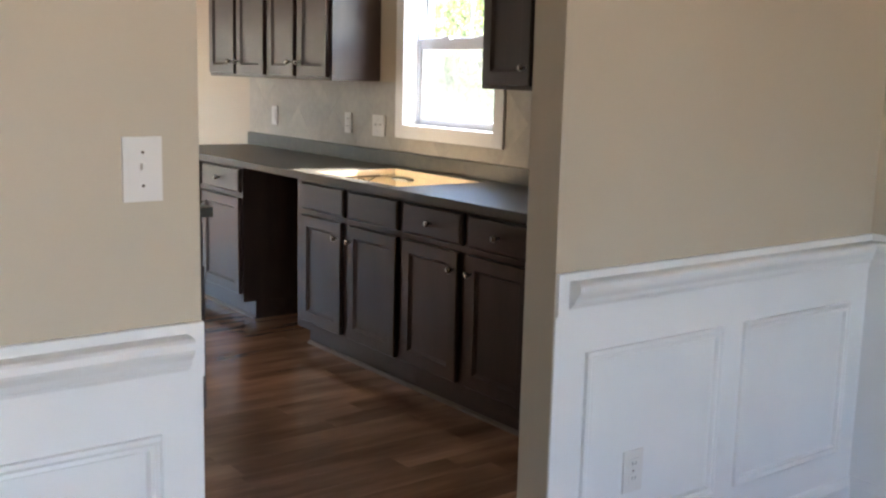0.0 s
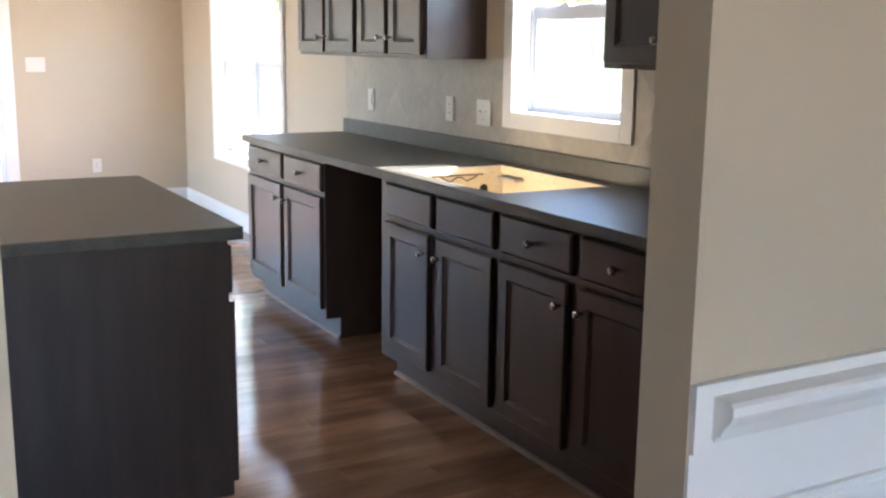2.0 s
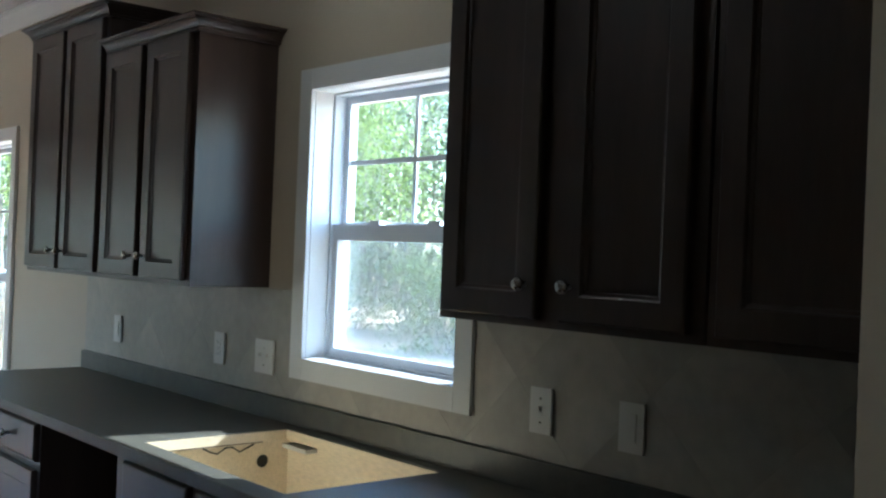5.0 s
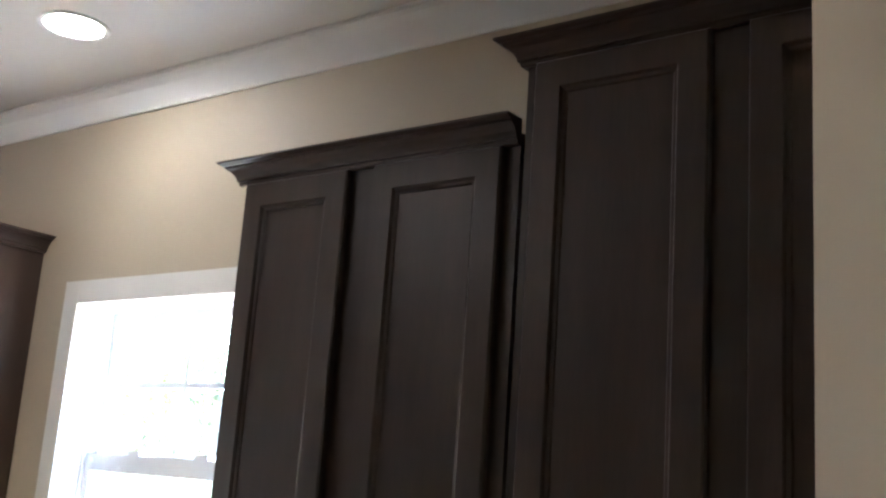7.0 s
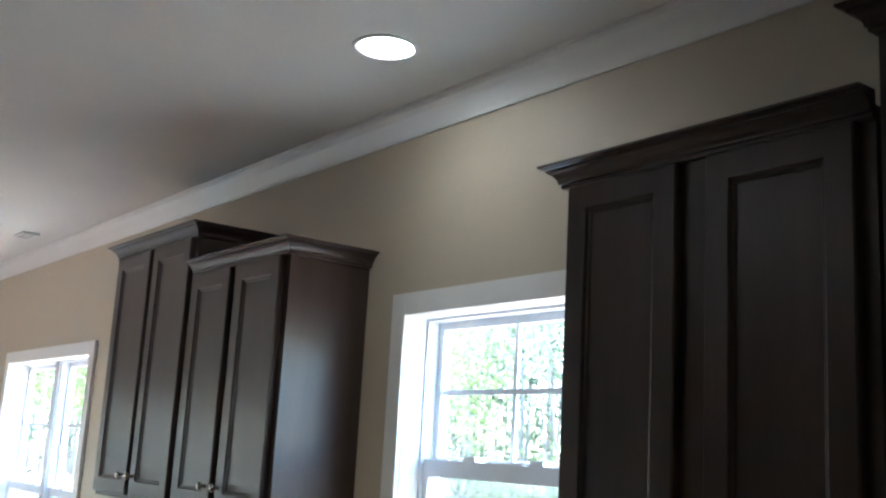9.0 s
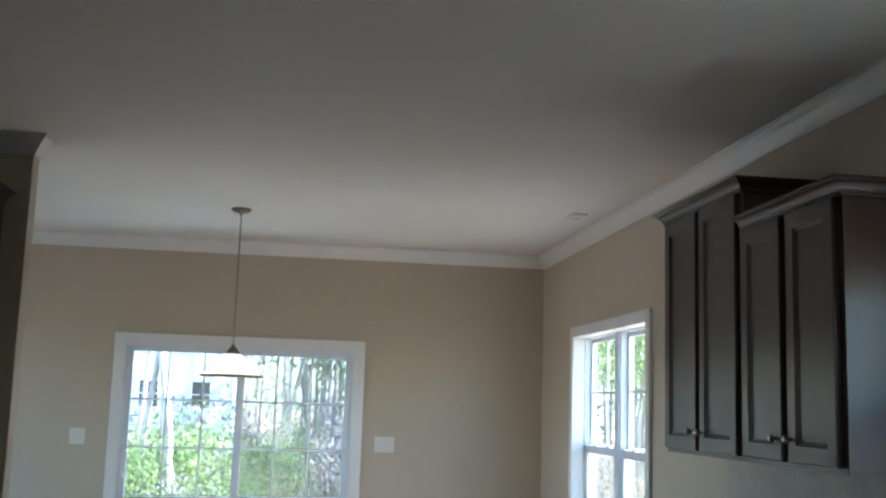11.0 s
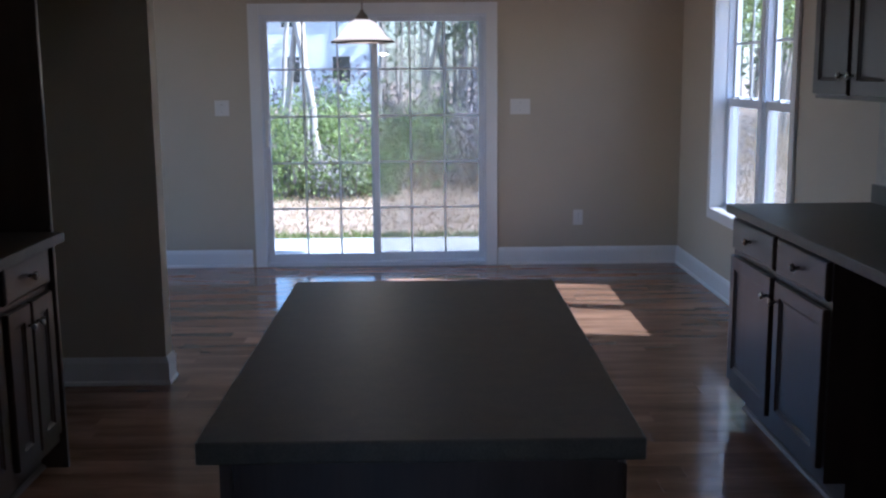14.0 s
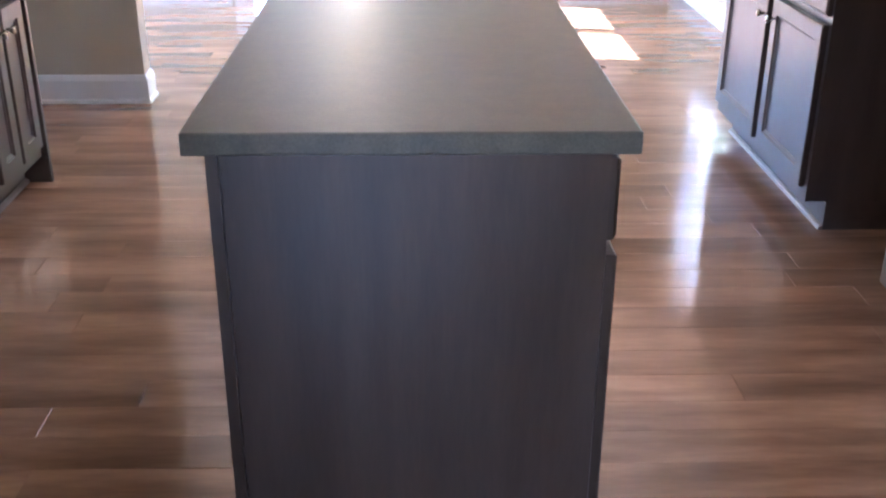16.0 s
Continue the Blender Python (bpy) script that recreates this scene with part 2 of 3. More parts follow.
# ---- plan ----
W = 3.34            # kitchen side of the sink wall
WO = 3.50           # its outside
CEILING = 2.722
YJ0, YJ1 = 2.945, 3.056   # the wall between dining room and kitchen
XJ0, XJ1 = 0.950, 1.864   # its opening
YF = 11.10          # far wall
XL = -0.605         # left kitchen wall
STUB_X, STUB_Y0, STUB_Y1 = 0.137, 8.02, 8.135
XE = -2.6           # far left of the breakfast area
SOUTH = -1.60
XD0, XD1 = -1.9, 3.232     # dining room
W1 = (4.964, 5.731, 1.135, 2.036)
W2 = (8.622, 10.148, 0.551, 2.030)
DOOR = (0.150, 1.860, 0.0, 1.916)

# ---- setting ----
structure("ground", boxes((-120, 160, -90, 190, -0.6, -0.30)), SOIL, "brown pine straw and bare soil ground", "ground")
structure("ceiling", boxes((XE - 0.2, WO, YJ1, YF + 0.2, CEILING, CEILING + 0.15), (XD0 - 0.2, WO, SOUTH - 0.2, YJ1, CEILING, CEILING + 0.15)), CEIL, "smooth off-white painted ceiling", "ceiling")
structure("roof", boxes((XE - 0.7, WO + 0.35, SOUTH - 0.7, YF + 0.65, CEILING + 0.16, CEILING + 0.35)), ROOFING, "plain grey roof over the rooms", "roof")
structure("wall_east", wall_with_holes("y", YJ1 - 0.05, YF + 0.16, W, WO, -0.3, CEILING, [W1, W2]), PAINT, "beige painted kitchen wall with two windows", "wall")
structure("wall_north", wall_with_holes("x", XE, W, YF, YF + 0.16, -0.3, CEILING, [DOOR]), PAINT, "beige painted wall round a sliding door", "wall")
structure("wall_dining", wall_with_holes("x", XD0, W, YJ0, YJ1, -0.1, CEILING, [(XJ0, XJ1, -0.1, 2.13)]), PAINT, "beige wall with a plain cased opening", "wall")
structure("wall_kitchen_west", boxes((XL - 0.12, XL, YJ1, STUB_Y0, -0.1, CEILING)), PAINT, "beige painted wall behind cabinets", "wall")
structure("wall_stub", boxes((XE, STUB_X, STUB_Y0, STUB_Y1, -0.1, CEILING)), PAINT, "short beige wall beside the refrigerator space", "wall")
# the opening in this wall is added, out of view, to let skylight in
structure("wall_breakfast_west", wall_with_holes("y", STUB_Y0, YF + 0.16, XE - 0.15, XE, -0.3, CEILING, [(8.5, 10.7, 0.4, 2.15)]), PAINT, "plain beige wall", "wall")
structure("wall_dining_west", boxes((XD0 - 0.15, XD0, SOUTH, YJ1, -0.3, CEILING)), PAINT, "plain beige dining room wall", "wall")
structure("wall_dining_east", boxes((XD1, WO, SOUTH, YJ0, -0.3, CEILING)), PAINT, "beige dining room wall above white wainscot", "wall")
structure("wall_dining_south", wall_with_holes("x", XD0 - 0.15, WO, SOUTH, SOUTH - 0.15, -0.3, CEILING, [(-0.3, 1.5, 0.65, 2.2)]), PAINT, "beige dining room wall with an added window opening", "wall")
floor = structure("floor", boxes((XL - 0.12, W, YJ1, YF, -0.1, -0.0135), (XE, XL - 0.12, STUB_Y0, YF, -0.1, -0.0135), (XD0, XD1, SOUTH, YJ1, -0.1, -0.0135), (0.150, 1.860, YF, YF + 0.16, -0.1, -0.002)), PLANKS, "glossy brown wood plank floor", "floor")

# crown moulding under the ceiling
CROWN = [(0, 0), (0, -0.094), (0.008, -0.094), (0.011, -0.084), (0.023, -0.066), (0.041, -0.036), (0.055, -0.020), (0.058, -0.008), (0.066, -0.008), (0.066, 0)]
z = CEILING - 0.001
structure("trim_crown", sweep(CROWN, [(W, YJ1, z), (W, YF, z), (XE, YF, z), (XE, STUB_Y1, z), (STUB_X, STUB_Y1, z), (STUB_X, STUB_Y0, z), (XL, STUB_Y0, z), (XL, YJ1, z)], True),
          TRIM, "white crown moulding along the ceiling", "moulding")
BASE = [(0, 0), (0.022, 0), (0.022, 0.014), (0.015, 0.022), (0.015, 0.108), (0.011, 0.120), (0.006, 0.132), (0, 0.136)]
for path in ([(W, 7.56, 0), (W, YF, 0), (1.945, YF, 0)], [(0.045, YF, 0), (XE, YF, 0), (XE, STUB_Y1, 0), (STUB_X, STUB_Y1, 0), (STUB_X, STUB_Y0, 0), (XL, STUB_Y0, 0), (XL, 6.99, 0)]):
    structure("baseboard", sweep(BASE, path), TRIM, "white painted baseboard with shoe moulding", "baseboard")

# wainscot of the dining room
RAIL = [(0, 0), (0, -0.030), (0.006, -0.034), (0.010, -0.026), (0.018, -0.022), (0.024, -0.008), (0.036, 0.006), (0.040, 0.014), (0.040, 0.028), (0.034, 0.034), (0, 0.036)]


def wainscot(name, path_band, path_rail, panels, axis, face):
    w = thing(name, "white painted wainscot with chair rail and picture-frame panels", "wainscot", kind="structure")
    part("backing", sweep([(0, 0.0), (0.006, 0), (0.006, 0.842), (0, 0.842)], path_band), TRIM, w)
    part("rail_band", sweep([(0, 0.842), (0.014, 0.842), (0.014, 0.948), (0, 0.948)], path_band), TRIM, w)
    part("chair_rail", sweep([(o + 0.014, u + 0.893) for o, u in RAIL], path_rail), TRIM, w)
    part("baseboard", sweep([(o + 0.006, u) for o, u in BASE], path_band), TRIM, w)
    for p0, p1, low, high in panels:
        bm = rings([(0, 0), (0, -0.012), (0.008, -0.016), (0.016, -0.009), (0.024, -0.011), (0.030, 0)], p1 - p0, high - low, True)
        m = pose(p0, face - 0.006, low, 0, 0, -90) if axis == "x" else pose(face - 0.006, p0, low)
        if axis == "x":
            m = Matrix(((0, 1, 0, p0), (1, 0, 0, face - 0.006), (0, 0, 1, low), (0, 0, 0, 1)))
        part("panel_moulding", bm, TRIM, w, m=m)
    return w


wainscot("wainscot_east", [(XD1, YJ0, 0), (XJ1 + 0.001, YJ0, 0)][::1], [(XD1, YJ0, 0), (XJ1 + 0.035, YJ0, 0)], [(1.972, 2.508, 0.240, 0.738), (2.60, 3.13, 0.240, 0.738)], "x", YJ0)
wainscot("wainscot_west", [(XJ0 - 0.001, YJ0, 0), (XD0, YJ0, 0)], [(XJ0 - 0.035, YJ0, 0), (XD0, YJ0, 0)], [(-0.35, 0.862, 0.240, 0.740), (-1.75, -0.47, 0.240, 0.740)], "x", YJ0)
wainscot("wainscot_side", [(XD1, SOUTH, 0), (XD1, YJ0 - 0.003, 0)], [(XD1, SOUTH, 0), (XD1, YJ0 - 0.018, 0)], [(1.35, 2.75, 0.240, 0.738), (-0.2, 1.2, 0.240, 0.738)], "y", XD1)


# ---- windows and the sliding door ----
def bar(p, q, low, high, x0, x1):
    return sbox(x0, x1, p, q, low, high, r=0.003)


def window(name, hole, units, label):
    """A double-hung window in the sink wall; units sashes side by side, a two-by-two grid in each upper sash."""
    y0, y1, z0, z1 = hole
    w = thing(name, label, "window", kind="structure")
    cw, ct = 0.066, 0.018
    for a, b, c, d in ((y0 - cw, y0 + 0.004, z0 - cw, z1 + cw), (y1 - 0.004, y1 + cw, z0 - cw, z1 + cw), (y0 + 0.005, y1 - 0.005, z1 - 0.004, z1 + cw), (y0 + 0.005, y1 - 0.005, z0 - cw, z0 + 0.004)):
        part("casing", bar(a, b, c, d, W - ct, W - 0.001), TRIM, w)
    # reveal boards between casing and sash
    for a, b, c, d in ((y0, y0 + 0.006, z0, z1), (y1 - 0.006, y1, z0, z1), (y0 + 0.006, y1 - 0.006, z1 - 0.006, z1), (y0 + 0.006, y1 - 0.006, z0, z0 + 0.006)):
        part("reveal", boxes((W - 0.002, W + 0.078, a, b, c, d)), TRIM, w)
    mull = 0.07
    span = (y1 - y0 - mull * (units - 1)) / units
    zm = (z0 + z1) / 2 + 0.005
    for u in range(units):
        p = y0 + u * (span + mull)
        q = p + span
        fr = 0.014
        for a, b, c, d in ((p, p + fr, z0, z1), (q - fr, q, z0, z1), (p + fr, q - fr, z1 - fr, z1), (p + fr, q - fr, z0, z0 + fr)):
            part("frame", bar(a, b, c, d, W + 0.072, W + 0.155), VINYL, w)
        for nm, low, high, xa in (("upper_sash", zm - 0.018, z1 - fr, W + 0.118), ("lower_sash", z0 + fr, zm - 0.002, W + 0.084)):
            s = 0.026
            a, b = p + fr, q - fr
            top_rail = s if nm == "upper_sash" else 0.052
            bm = bmesh.new()
            for e in ((a, a + s, low, high), (b - s, b, low, high), (a + s, b - s, high - top_rail, high), (a + s, b - s, low, low + s)):
                box(bm, xa, xa + 0.030, *e)
            sash = part(nm, bm, VINYL, w)
            pane = part("pane", boxes((xa + 0.013, xa + 0.017, a + s, b - s, low + s, high - top_rail)), GLASS, sash)
            pane.visible_shadow = False
            if nm == "upper_sash":
                mid, mz = (a + b) / 2, (low + high) / 2
                part("muntin", boxes((xa + 0.008, xa + 0.0125, mid - 0.008, mid + 0.008, low + s, high - s)), VINYL, sash)
                part("muntin", boxes((xa + 0.006, xa + 0.012, a + s, b - s, mz - 0.008, mz + 0.008)), VINYL, sash)
            else:
                part("screen", boxes((W + 0.1505, W + 0.1515, a, b, low, high - 0.02)), SCREEN, sash, "grey insect screen")
                for f in (0.3, 0.7):
                    part("sash_lock", sbox(xa + 0.002, xa + 0.026, a + (b - a) * f - 0.028, a + (b - a) * f + 0.028, high, high + 0.014, r=0.005), VINYL, sash)
        if u < units - 1:
            part("mullion", bar(q, q + mull, z0, z1, W + 0.060, W + 0.155), VINYL, w)
    return w


window("window_1", W1, 1, "white double-hung window over the sink counter")
window("window_2", W2, 2, "twin white double-hung window with divided upper sashes")

d = thing("door_1", "white sliding glass patio door with grilles, closed", "sliding door", kind="structure")
x0, x1, z0, z1 = DOOR
cw = 0.078
for a, b, c, e in ((x0 - cw, x0 + 0.004, 0, z1 + cw), (x1 - 0.004, x1 + cw, 0, z1 + cw), (x0 + 0.005, x1 - 0.005, z1 - 0.004, z1 + cw)):
    part("casing", sbox(a, b, YF - 0.018, YF - 0.001, c, e, r=0.004), TRIM, d)
for a, b, c, e in ((x0, x0 + 0.018, 0.03, z1), (x1 - 0.018, x1, 0.03, z1), (x0 + 0.018, x1 - 0.018, z1 - 0.02, z1), (x0, x1, 0, 0.03)):
    part("frame", sbox(a, b, YF - 0.005, YF + 0.13, c, e, r=0.003), VINYL, d)
xm = (x0 + x1) / 2
for nm, a, b, ya in (("sliding_panel", x0 + 0.019, xm + 0.030, YF + 0.02), ("fixed_panel", xm - 0.030, x1 - 0.019, YF + 0.07)):
    bm = bmesh.new()
    low, high, st = 0.031, z1 - 0.021, 0.040
    sa = st
    for e in ((a, a + sa, low, high), (b - st, b, low, high)):
        box(bm, e[0], e[1], ya, ya + 0.04, e[2], e[3])
    box(bm, a + sa, b - st, ya, ya + 0.04, high - 0.034, high)
    box(bm, a + sa, b - st, ya, ya + 0.04, low, low + 0.062)
    panel = part(nm, bm, VINYL, d)
    g0, g1, h0, h1 = a + sa, b - st, low + 0.062, high - 0.034
    pane = part("pane", boxes((g0, g1, ya + 0.018, ya + 0.022, h0, h1)), GLASS, panel)
    pane.visible_shadow = False
    for i in (1, 2):
        xx = g0 + (g1 - g0) * i / 3
        part("muntin", boxes((xx - 0.007, xx + 0.007, ya + 0.010, ya + 0.016, h0, h1)), VINYL, panel)
    for i in (1, 2, 3, 4):
        zz = h0 + (h1 - h0) * i / 5
        part("muntin", boxes((g0, g1, ya + 0.008, ya + 0.0155, zz - 0.007, zz + 0.007)), VINYL, panel)
part("screen", boxes((xm, x1 - 0.04, YF + 0.118, YF + 0.119, 0.06, z1 - 0.05)), SCREEN, d, "grey insect screen")
hb = bmesh.new()
for a in ((x0 + 0.030, x0 + 0.050, YF - 0.025, YF - 0.012, 0.93, 1.13), (x0 + 0.030, x0 + 0.050, YF - 0.012, YF + 0.02, 0.93, 0.955), (x0 + 0.030, x0 + 0.050, YF - 0.012, YF + 0.02, 1.105, 1.13)):
    box(hb, *a)
part("handle", hb, PLASTIC, d, "white pull handle")

# casing of the added west opening, unseen, which brightens the left side
w = thing("window_4", "unseen white window added to light the breakfast area", "window", kind="structure")
for a in ((8.42, 8.5, 0.32, 2.23), (10.7, 10.78, 0.32, 2.23), (8.5, 10.7, 2.15, 2.23), (8.5, 10.7, 0.32, 0.4)):
    part("casing", boxes((XE + 0.001, XE + 0.018, *a)), TRIM, w)

# assumed dining room front window, unseen behind the walk, added for light
w = thing("window_3", "assumed unseen dining room window, added to let light in", "window", kind="structure")
for a in ((-0.36, -0.3, 0.59, 2.26), (1.5, 1.56, 0.59, 2.26), (-0.3, 1.5, 2.2, 2.26), (-0.3, 1.5, 0.59, 0.65)):
    part("casing", boxes((a[0], a[1], SOUTH + 0.001, SOUTH + 0.018, a[2], a[3])), TRIM, w)


# ---- cabinets; their fronts look to -x in their own space, the wall is at x = 0 ----
KNOB = mesh_of("knob", lathe([(0.006, 0.0), (0.006, -0.012), (0.009, -0.016), (0.0145, -0.020), (0.0155, -0.025), (0.013, -0.030), (0.006, -0.032)], 16, "x"), NICKEL)
DOOR_LOOPS = [(0.004, 0), (0.004, -0.004), (0, -0.004), (0, -0.019), (0.0035, -0.023), (0.055, -0.023), (0.0575, -0.0205), (0.0595, -0.0165), (0.066, -0.0150), (0.068, -0.012)]
FRONT_LOOPS = [(0, 0), (0, -0.013), (0.006, -0.019), (0.012, -0.020)]


def leaf(parent, name, y, z, w, h, x, knob=None, loops=DOOR_LOOPS, material=None):
    ob = part(name, rings(loops, w, h), material or (ESPRESSO if loops is DOOR_LOOPS else ESPRESSO_H), parent, m=pose(x, y, z))
    if knob:
        part("knob", KNOB, None, ob, "satin nickel round knob", pose(-0.022, knob[0], knob[1]))
    return ob


def base_cabinet(label, m, width, fronts, drawers, top=0.876, depth=0.605, group="base cabinets", open_top=False, left_end=False, right_end=False):
    """fronts: door spans (a, b, knob side -1 or 1); drawers: spans (a, b, has knob)."""
    c = thing("base_cabinet", label, "cabinet", group, m=m)
    if open_top:
        t = 0.016
        for nm, a in (("side_panel", (-depth, 0, 0, t, 0.105, top)), ("side_panel", (-depth, 0, width - t, width, 0.105, top)), ("bottom", (-depth, -t, t, width - t, 0.105, 0.12)), ("face_frame", (-depth, -depth + t, t, width - t, 0.12, top))):
            part(nm, boxes(a), ESPRESSO, c)
        e = 0.003
        part("liner", boxes((-t, -0.004, t, width - t, 0.12, top - 0.005), (-depth + t, -t, t, t + e, 0.12, top - 0.005), (-depth + t, -t, width - t - e, width - t, 0.12, top - 0.005),
                            (-depth + t, -depth + t + e, t + e, width - t - e, 0.12, top - 0.005), (-depth + t, -t, t, width - t, 0.1205, 0.124)), PLY, c, "bare pale plywood interior")
        part("pipe_hole", lathe([(0.021, -0.0175), (0.021, -0.0155)], 14, "x"), SLOT, c, "dark round cut-out", pose(-0.115, width - t - e - 0.018, 0.80, 0, 0, -90))
        wire = bpy.data.curves.new("wire", "CURVE")
        wire.dimensions, wire.bevel_depth = "3D", 0.0025
        strand = wire.splines.new("POLY")
        strand.points.add(7)
        for k in range(8):
            strand.points[k].co = (-0.34 + 0.026 * k, width - t - e - 0.012 - 0.004 * (k % 2), 0.862 - 0.022 * math.sin(k * 0.9) ** 2, 1)
        wire.materials.append(SLOT)
        cord = new("wire", wire)
        cord.parent = c
        tagged(cord, "loose dark wire clip")
        part("sawn_edge", boxes((-depth + 0.07, -0.12, width - t - e - 0.006, width - t - e - 0.0005, 0.862, 0.870)), SHOE, c, "dark sawn edge under the cut-out")
        part("tag", boxes((-0.06, -0.0165, width - 0.19, width - 0.05, 0.845, 0.858)), PLASTIC, c, "white paper tag")
    else:
        part("body", boxes((-depth, -0.001, 0, width, 0.105, top)), ESPRESSO, c)
    part("toe_kick", boxes((-depth + 0.075, -0.001, 0.001, width - 0.001, 0.0, 0.1045)), ESPRESSO_H, c)
    part("shoe", sweep([(0, 0), (0.016, 0), (0.014, 0.008), (0.008, 0.014), (0, 0.016)], [(-depth + 0.075, 0, 0), (-depth + 0.075, width, 0)]), SHOE, c)
    lo, dh = 0.152, 0.132
    dz = top - 0.015 - dh
    for a, b, k in drawers:
        leaf(c, "drawer_front", a, dz, b - a, dh, -depth, ((b - a) / 2, dh / 2) if k else None, FRONT_LOOPS)
    for a, b, k in fronts:
        hh = dz - 0.029 - lo
        leaf(c, "door", a, lo, b - a, hh, -depth, (0.028 if k < 0 else b - a - 0.028, hh - 0.075))
    return c


def cab_crown(c, y0, y1, depth, z, ends=(True, True), z_add=0.049):
    prof = [(0, -0.004), (0.009, -0.004), (0.012, -0.001), (0.012, 0.005), (0.017, 0.007), (0.017, 0.012), (0.021, 0.020), (0.029, 0.029), (0.038, 0.034), (0.038, 0.038), (0.045, 0.040), (0.047, 0.042), (0.052, 0.044), (0.052, z_add), (0, z_add)]
    pts = [(-depth, y0, z), (-depth, y1, z)]
    if ends[0]:
        pts.insert(0, (0, y0, z))
    if ends[1]:
        pts.append((0, y1, z))
    part("crown", sweep(prof, pts), ESPRESSO_H, c, "stained crown moulding")


def wall_cabinet(label, m, width, low, high, doors, depth=0.305, ends=(True, True), group="wall cabinets", knob_low=True):
    c = thing("wall_cabinet", label, "cabinet", group, m=m)
    part("body", soft(boxes((-depth, -0.001, 0, width, low, high)), 0.0015, 1), ESPRESSO, c)
    for a, b, k in doors:
        h = high - low - 0.045
        leaf(c, "door", a, low + 0.018, b - a, h, -depth, (0.028 if k < 0 else b - a - 0.028, 0.075))
    cab_crown(c, 0, width, depth + 0.001, high - 0.022, ends)
    return c


def at_wall(y):
    return pose(W - 0.001, y, 0)


# sink run: y grows away from the dining room
base_cabinet("espresso base cabinet beside the dining room wall", at_wall(YJ1 + 0.02), 0.871, [(0.03, 0.41, 1), (0.455, 0.84, -1)], [(0.03, 0.41, True), (0.455, 0.84, True)])
base_cabinet("espresso base cabinet with two drawers and two doors", at_wall(3.954), 0.881, [(0.031, 0.416, 1), (0.479, 0.875, -1)], [(0.031, 0.416, True), (0.460, 0.875, True)])
base_cabinet("espresso sink base with false fronts, sink cut-out open", at_wall(4.836), 0.967, [(0.044, 0.446, 1), (0.512, 0.894, -1)], [(0.040, 0.446, False), (0.492, 0.894, False)], open_top=True)
base_cabinet("espresso base cabinet beyond the dishwasher space", at_wall(6.425), 1.11, [(0.02, 0.51, 1), (0.562, 1.085, -1)], [(0.015, 0.515, True), (0.552, 1.085, True)])


def slab(x0, x1, y0, y1, z0, z1, hole=None):
    bm = bmesh.new()
    xs = [x0, x1] if not hole else [x0, hole[0], hole[1], x1]
    ys = [y0, y1] if not hole else [y0, hole[2], hole[3], y1]
    vs = [[bm.verts.new((x, y, z1)) for y in ys] for x in xs]
    for i in range(len(xs) - 1):
        for j in range(len(ys) - 1):
            if not (hole and i == 1 and j == 1):
                bm.faces.new((vs[i][j], vs[i + 1][j], vs[i + 1][j + 1], vs[i][j + 1]))
    ext = bmesh.ops.extrude_face_region(bm, geom=list(bm.faces))
    for v in ext["geom"]:
        if isinstance(v, bmesh.types.BMVert):
            v.co.z = z0
    bmesh.ops.recalc_face_normals(bm, faces=bm.faces)
    return soft(bm, 0.003, 2)


ct = thing("countertop", "dark grey laminate countertop with a sink cut-out", "countertop")
part("slab", slab(W - 0.645, W - 0.001, YJ1 + 0.001, 7.55, 0.877, 0.914, (2.775, 3.273, 4.945, 5.720)), COUNTER, ct)
for a in ((2.7755, 2.7775, 4.948, 5.717), (3.2705, 3.2725, 4.948, 5.717), (2.7755, 3.2725, 4.9455, 4.9475), (2.7755, 3.2725, 5.7175, 5.7195)):
    part("cut_edge", boxes((*a, 0.8785, 0.9095)), PLY, ct, "bare particle board cut edge")
part("backsplash_lip", sbox(W - 0.022, W - 0.002, YJ1 + 0.002, 7.55, 0.9145, 0.993, r=0.003), COUNTER, ct)

wall_cabinet("espresso wall cabinet with two doors, lower crown", at_wall(5.972), 0.719, 1.362, 2.236, [(0.03, 0.345, 1), (0.39, 0.700, -1)], ends=(True, False))
wall_cabinet("taller espresso wall cabinet with two doors", at_wall(6.693), 0.798, 1.362, 2.388, [(0.03, 0.385, 1), (0.42, 0.775, -1)])
wall_cabinet("espresso wall cabinet beside the sink window", at_wall(3.956), 0.747, 1.355, 2.236, [(0.03, 0.346, 1), (0.418, 0.725, -1)], ends=(False, True))
wall_cabinet("tall espresso wall cabinet against the dining room wall", at_wall(YJ1 + 0.012), 0.880, 1.355, 2.390, [(0.06, 0.440, 1), (0.508, 0.852, -1)], ends=(False, True))

# left side: base cabinet, tall panel, cabinet over the refrigerator space; fronts look to +x
TURN_L = pose(XL + 0.001, 0, 0, 0, 0, 180)


def at_left(y):
    return Matrix.Translation((0, y, 0)) @ TURN_L


base_cabinet("narrow espresso base cabinet beside the refrigerator panel", at_left(6.935), 0.465, [(0.03, 0.225, 1), (0.245, 0.44, -1)], [(0.03, 0.44, True)])
base_cabinet("narrow espresso base cabinet under a short countertop", at_left(6.469), 0.465, [(0.03, 0.225, 1), (0.245, 0.44, -1)], [(0.03, 0.44, True)])
lc = thing("countertop", "short dark grey laminate countertop", "countertop")
part("slab", slab(XL + 0.001, 0.073, 6.0, 6.934, 0.877, 0.914), COUNTER, lc)
part("backsplash_lip", sbox(XL + 0.002, XL + 0.022, 6.0, 6.934, 0.9145, 1.012, r=0.003), COUNTER, lc)
fp = thing("refrigerator_panel", "tall espresso side panel of the refrigerator space", "panel")
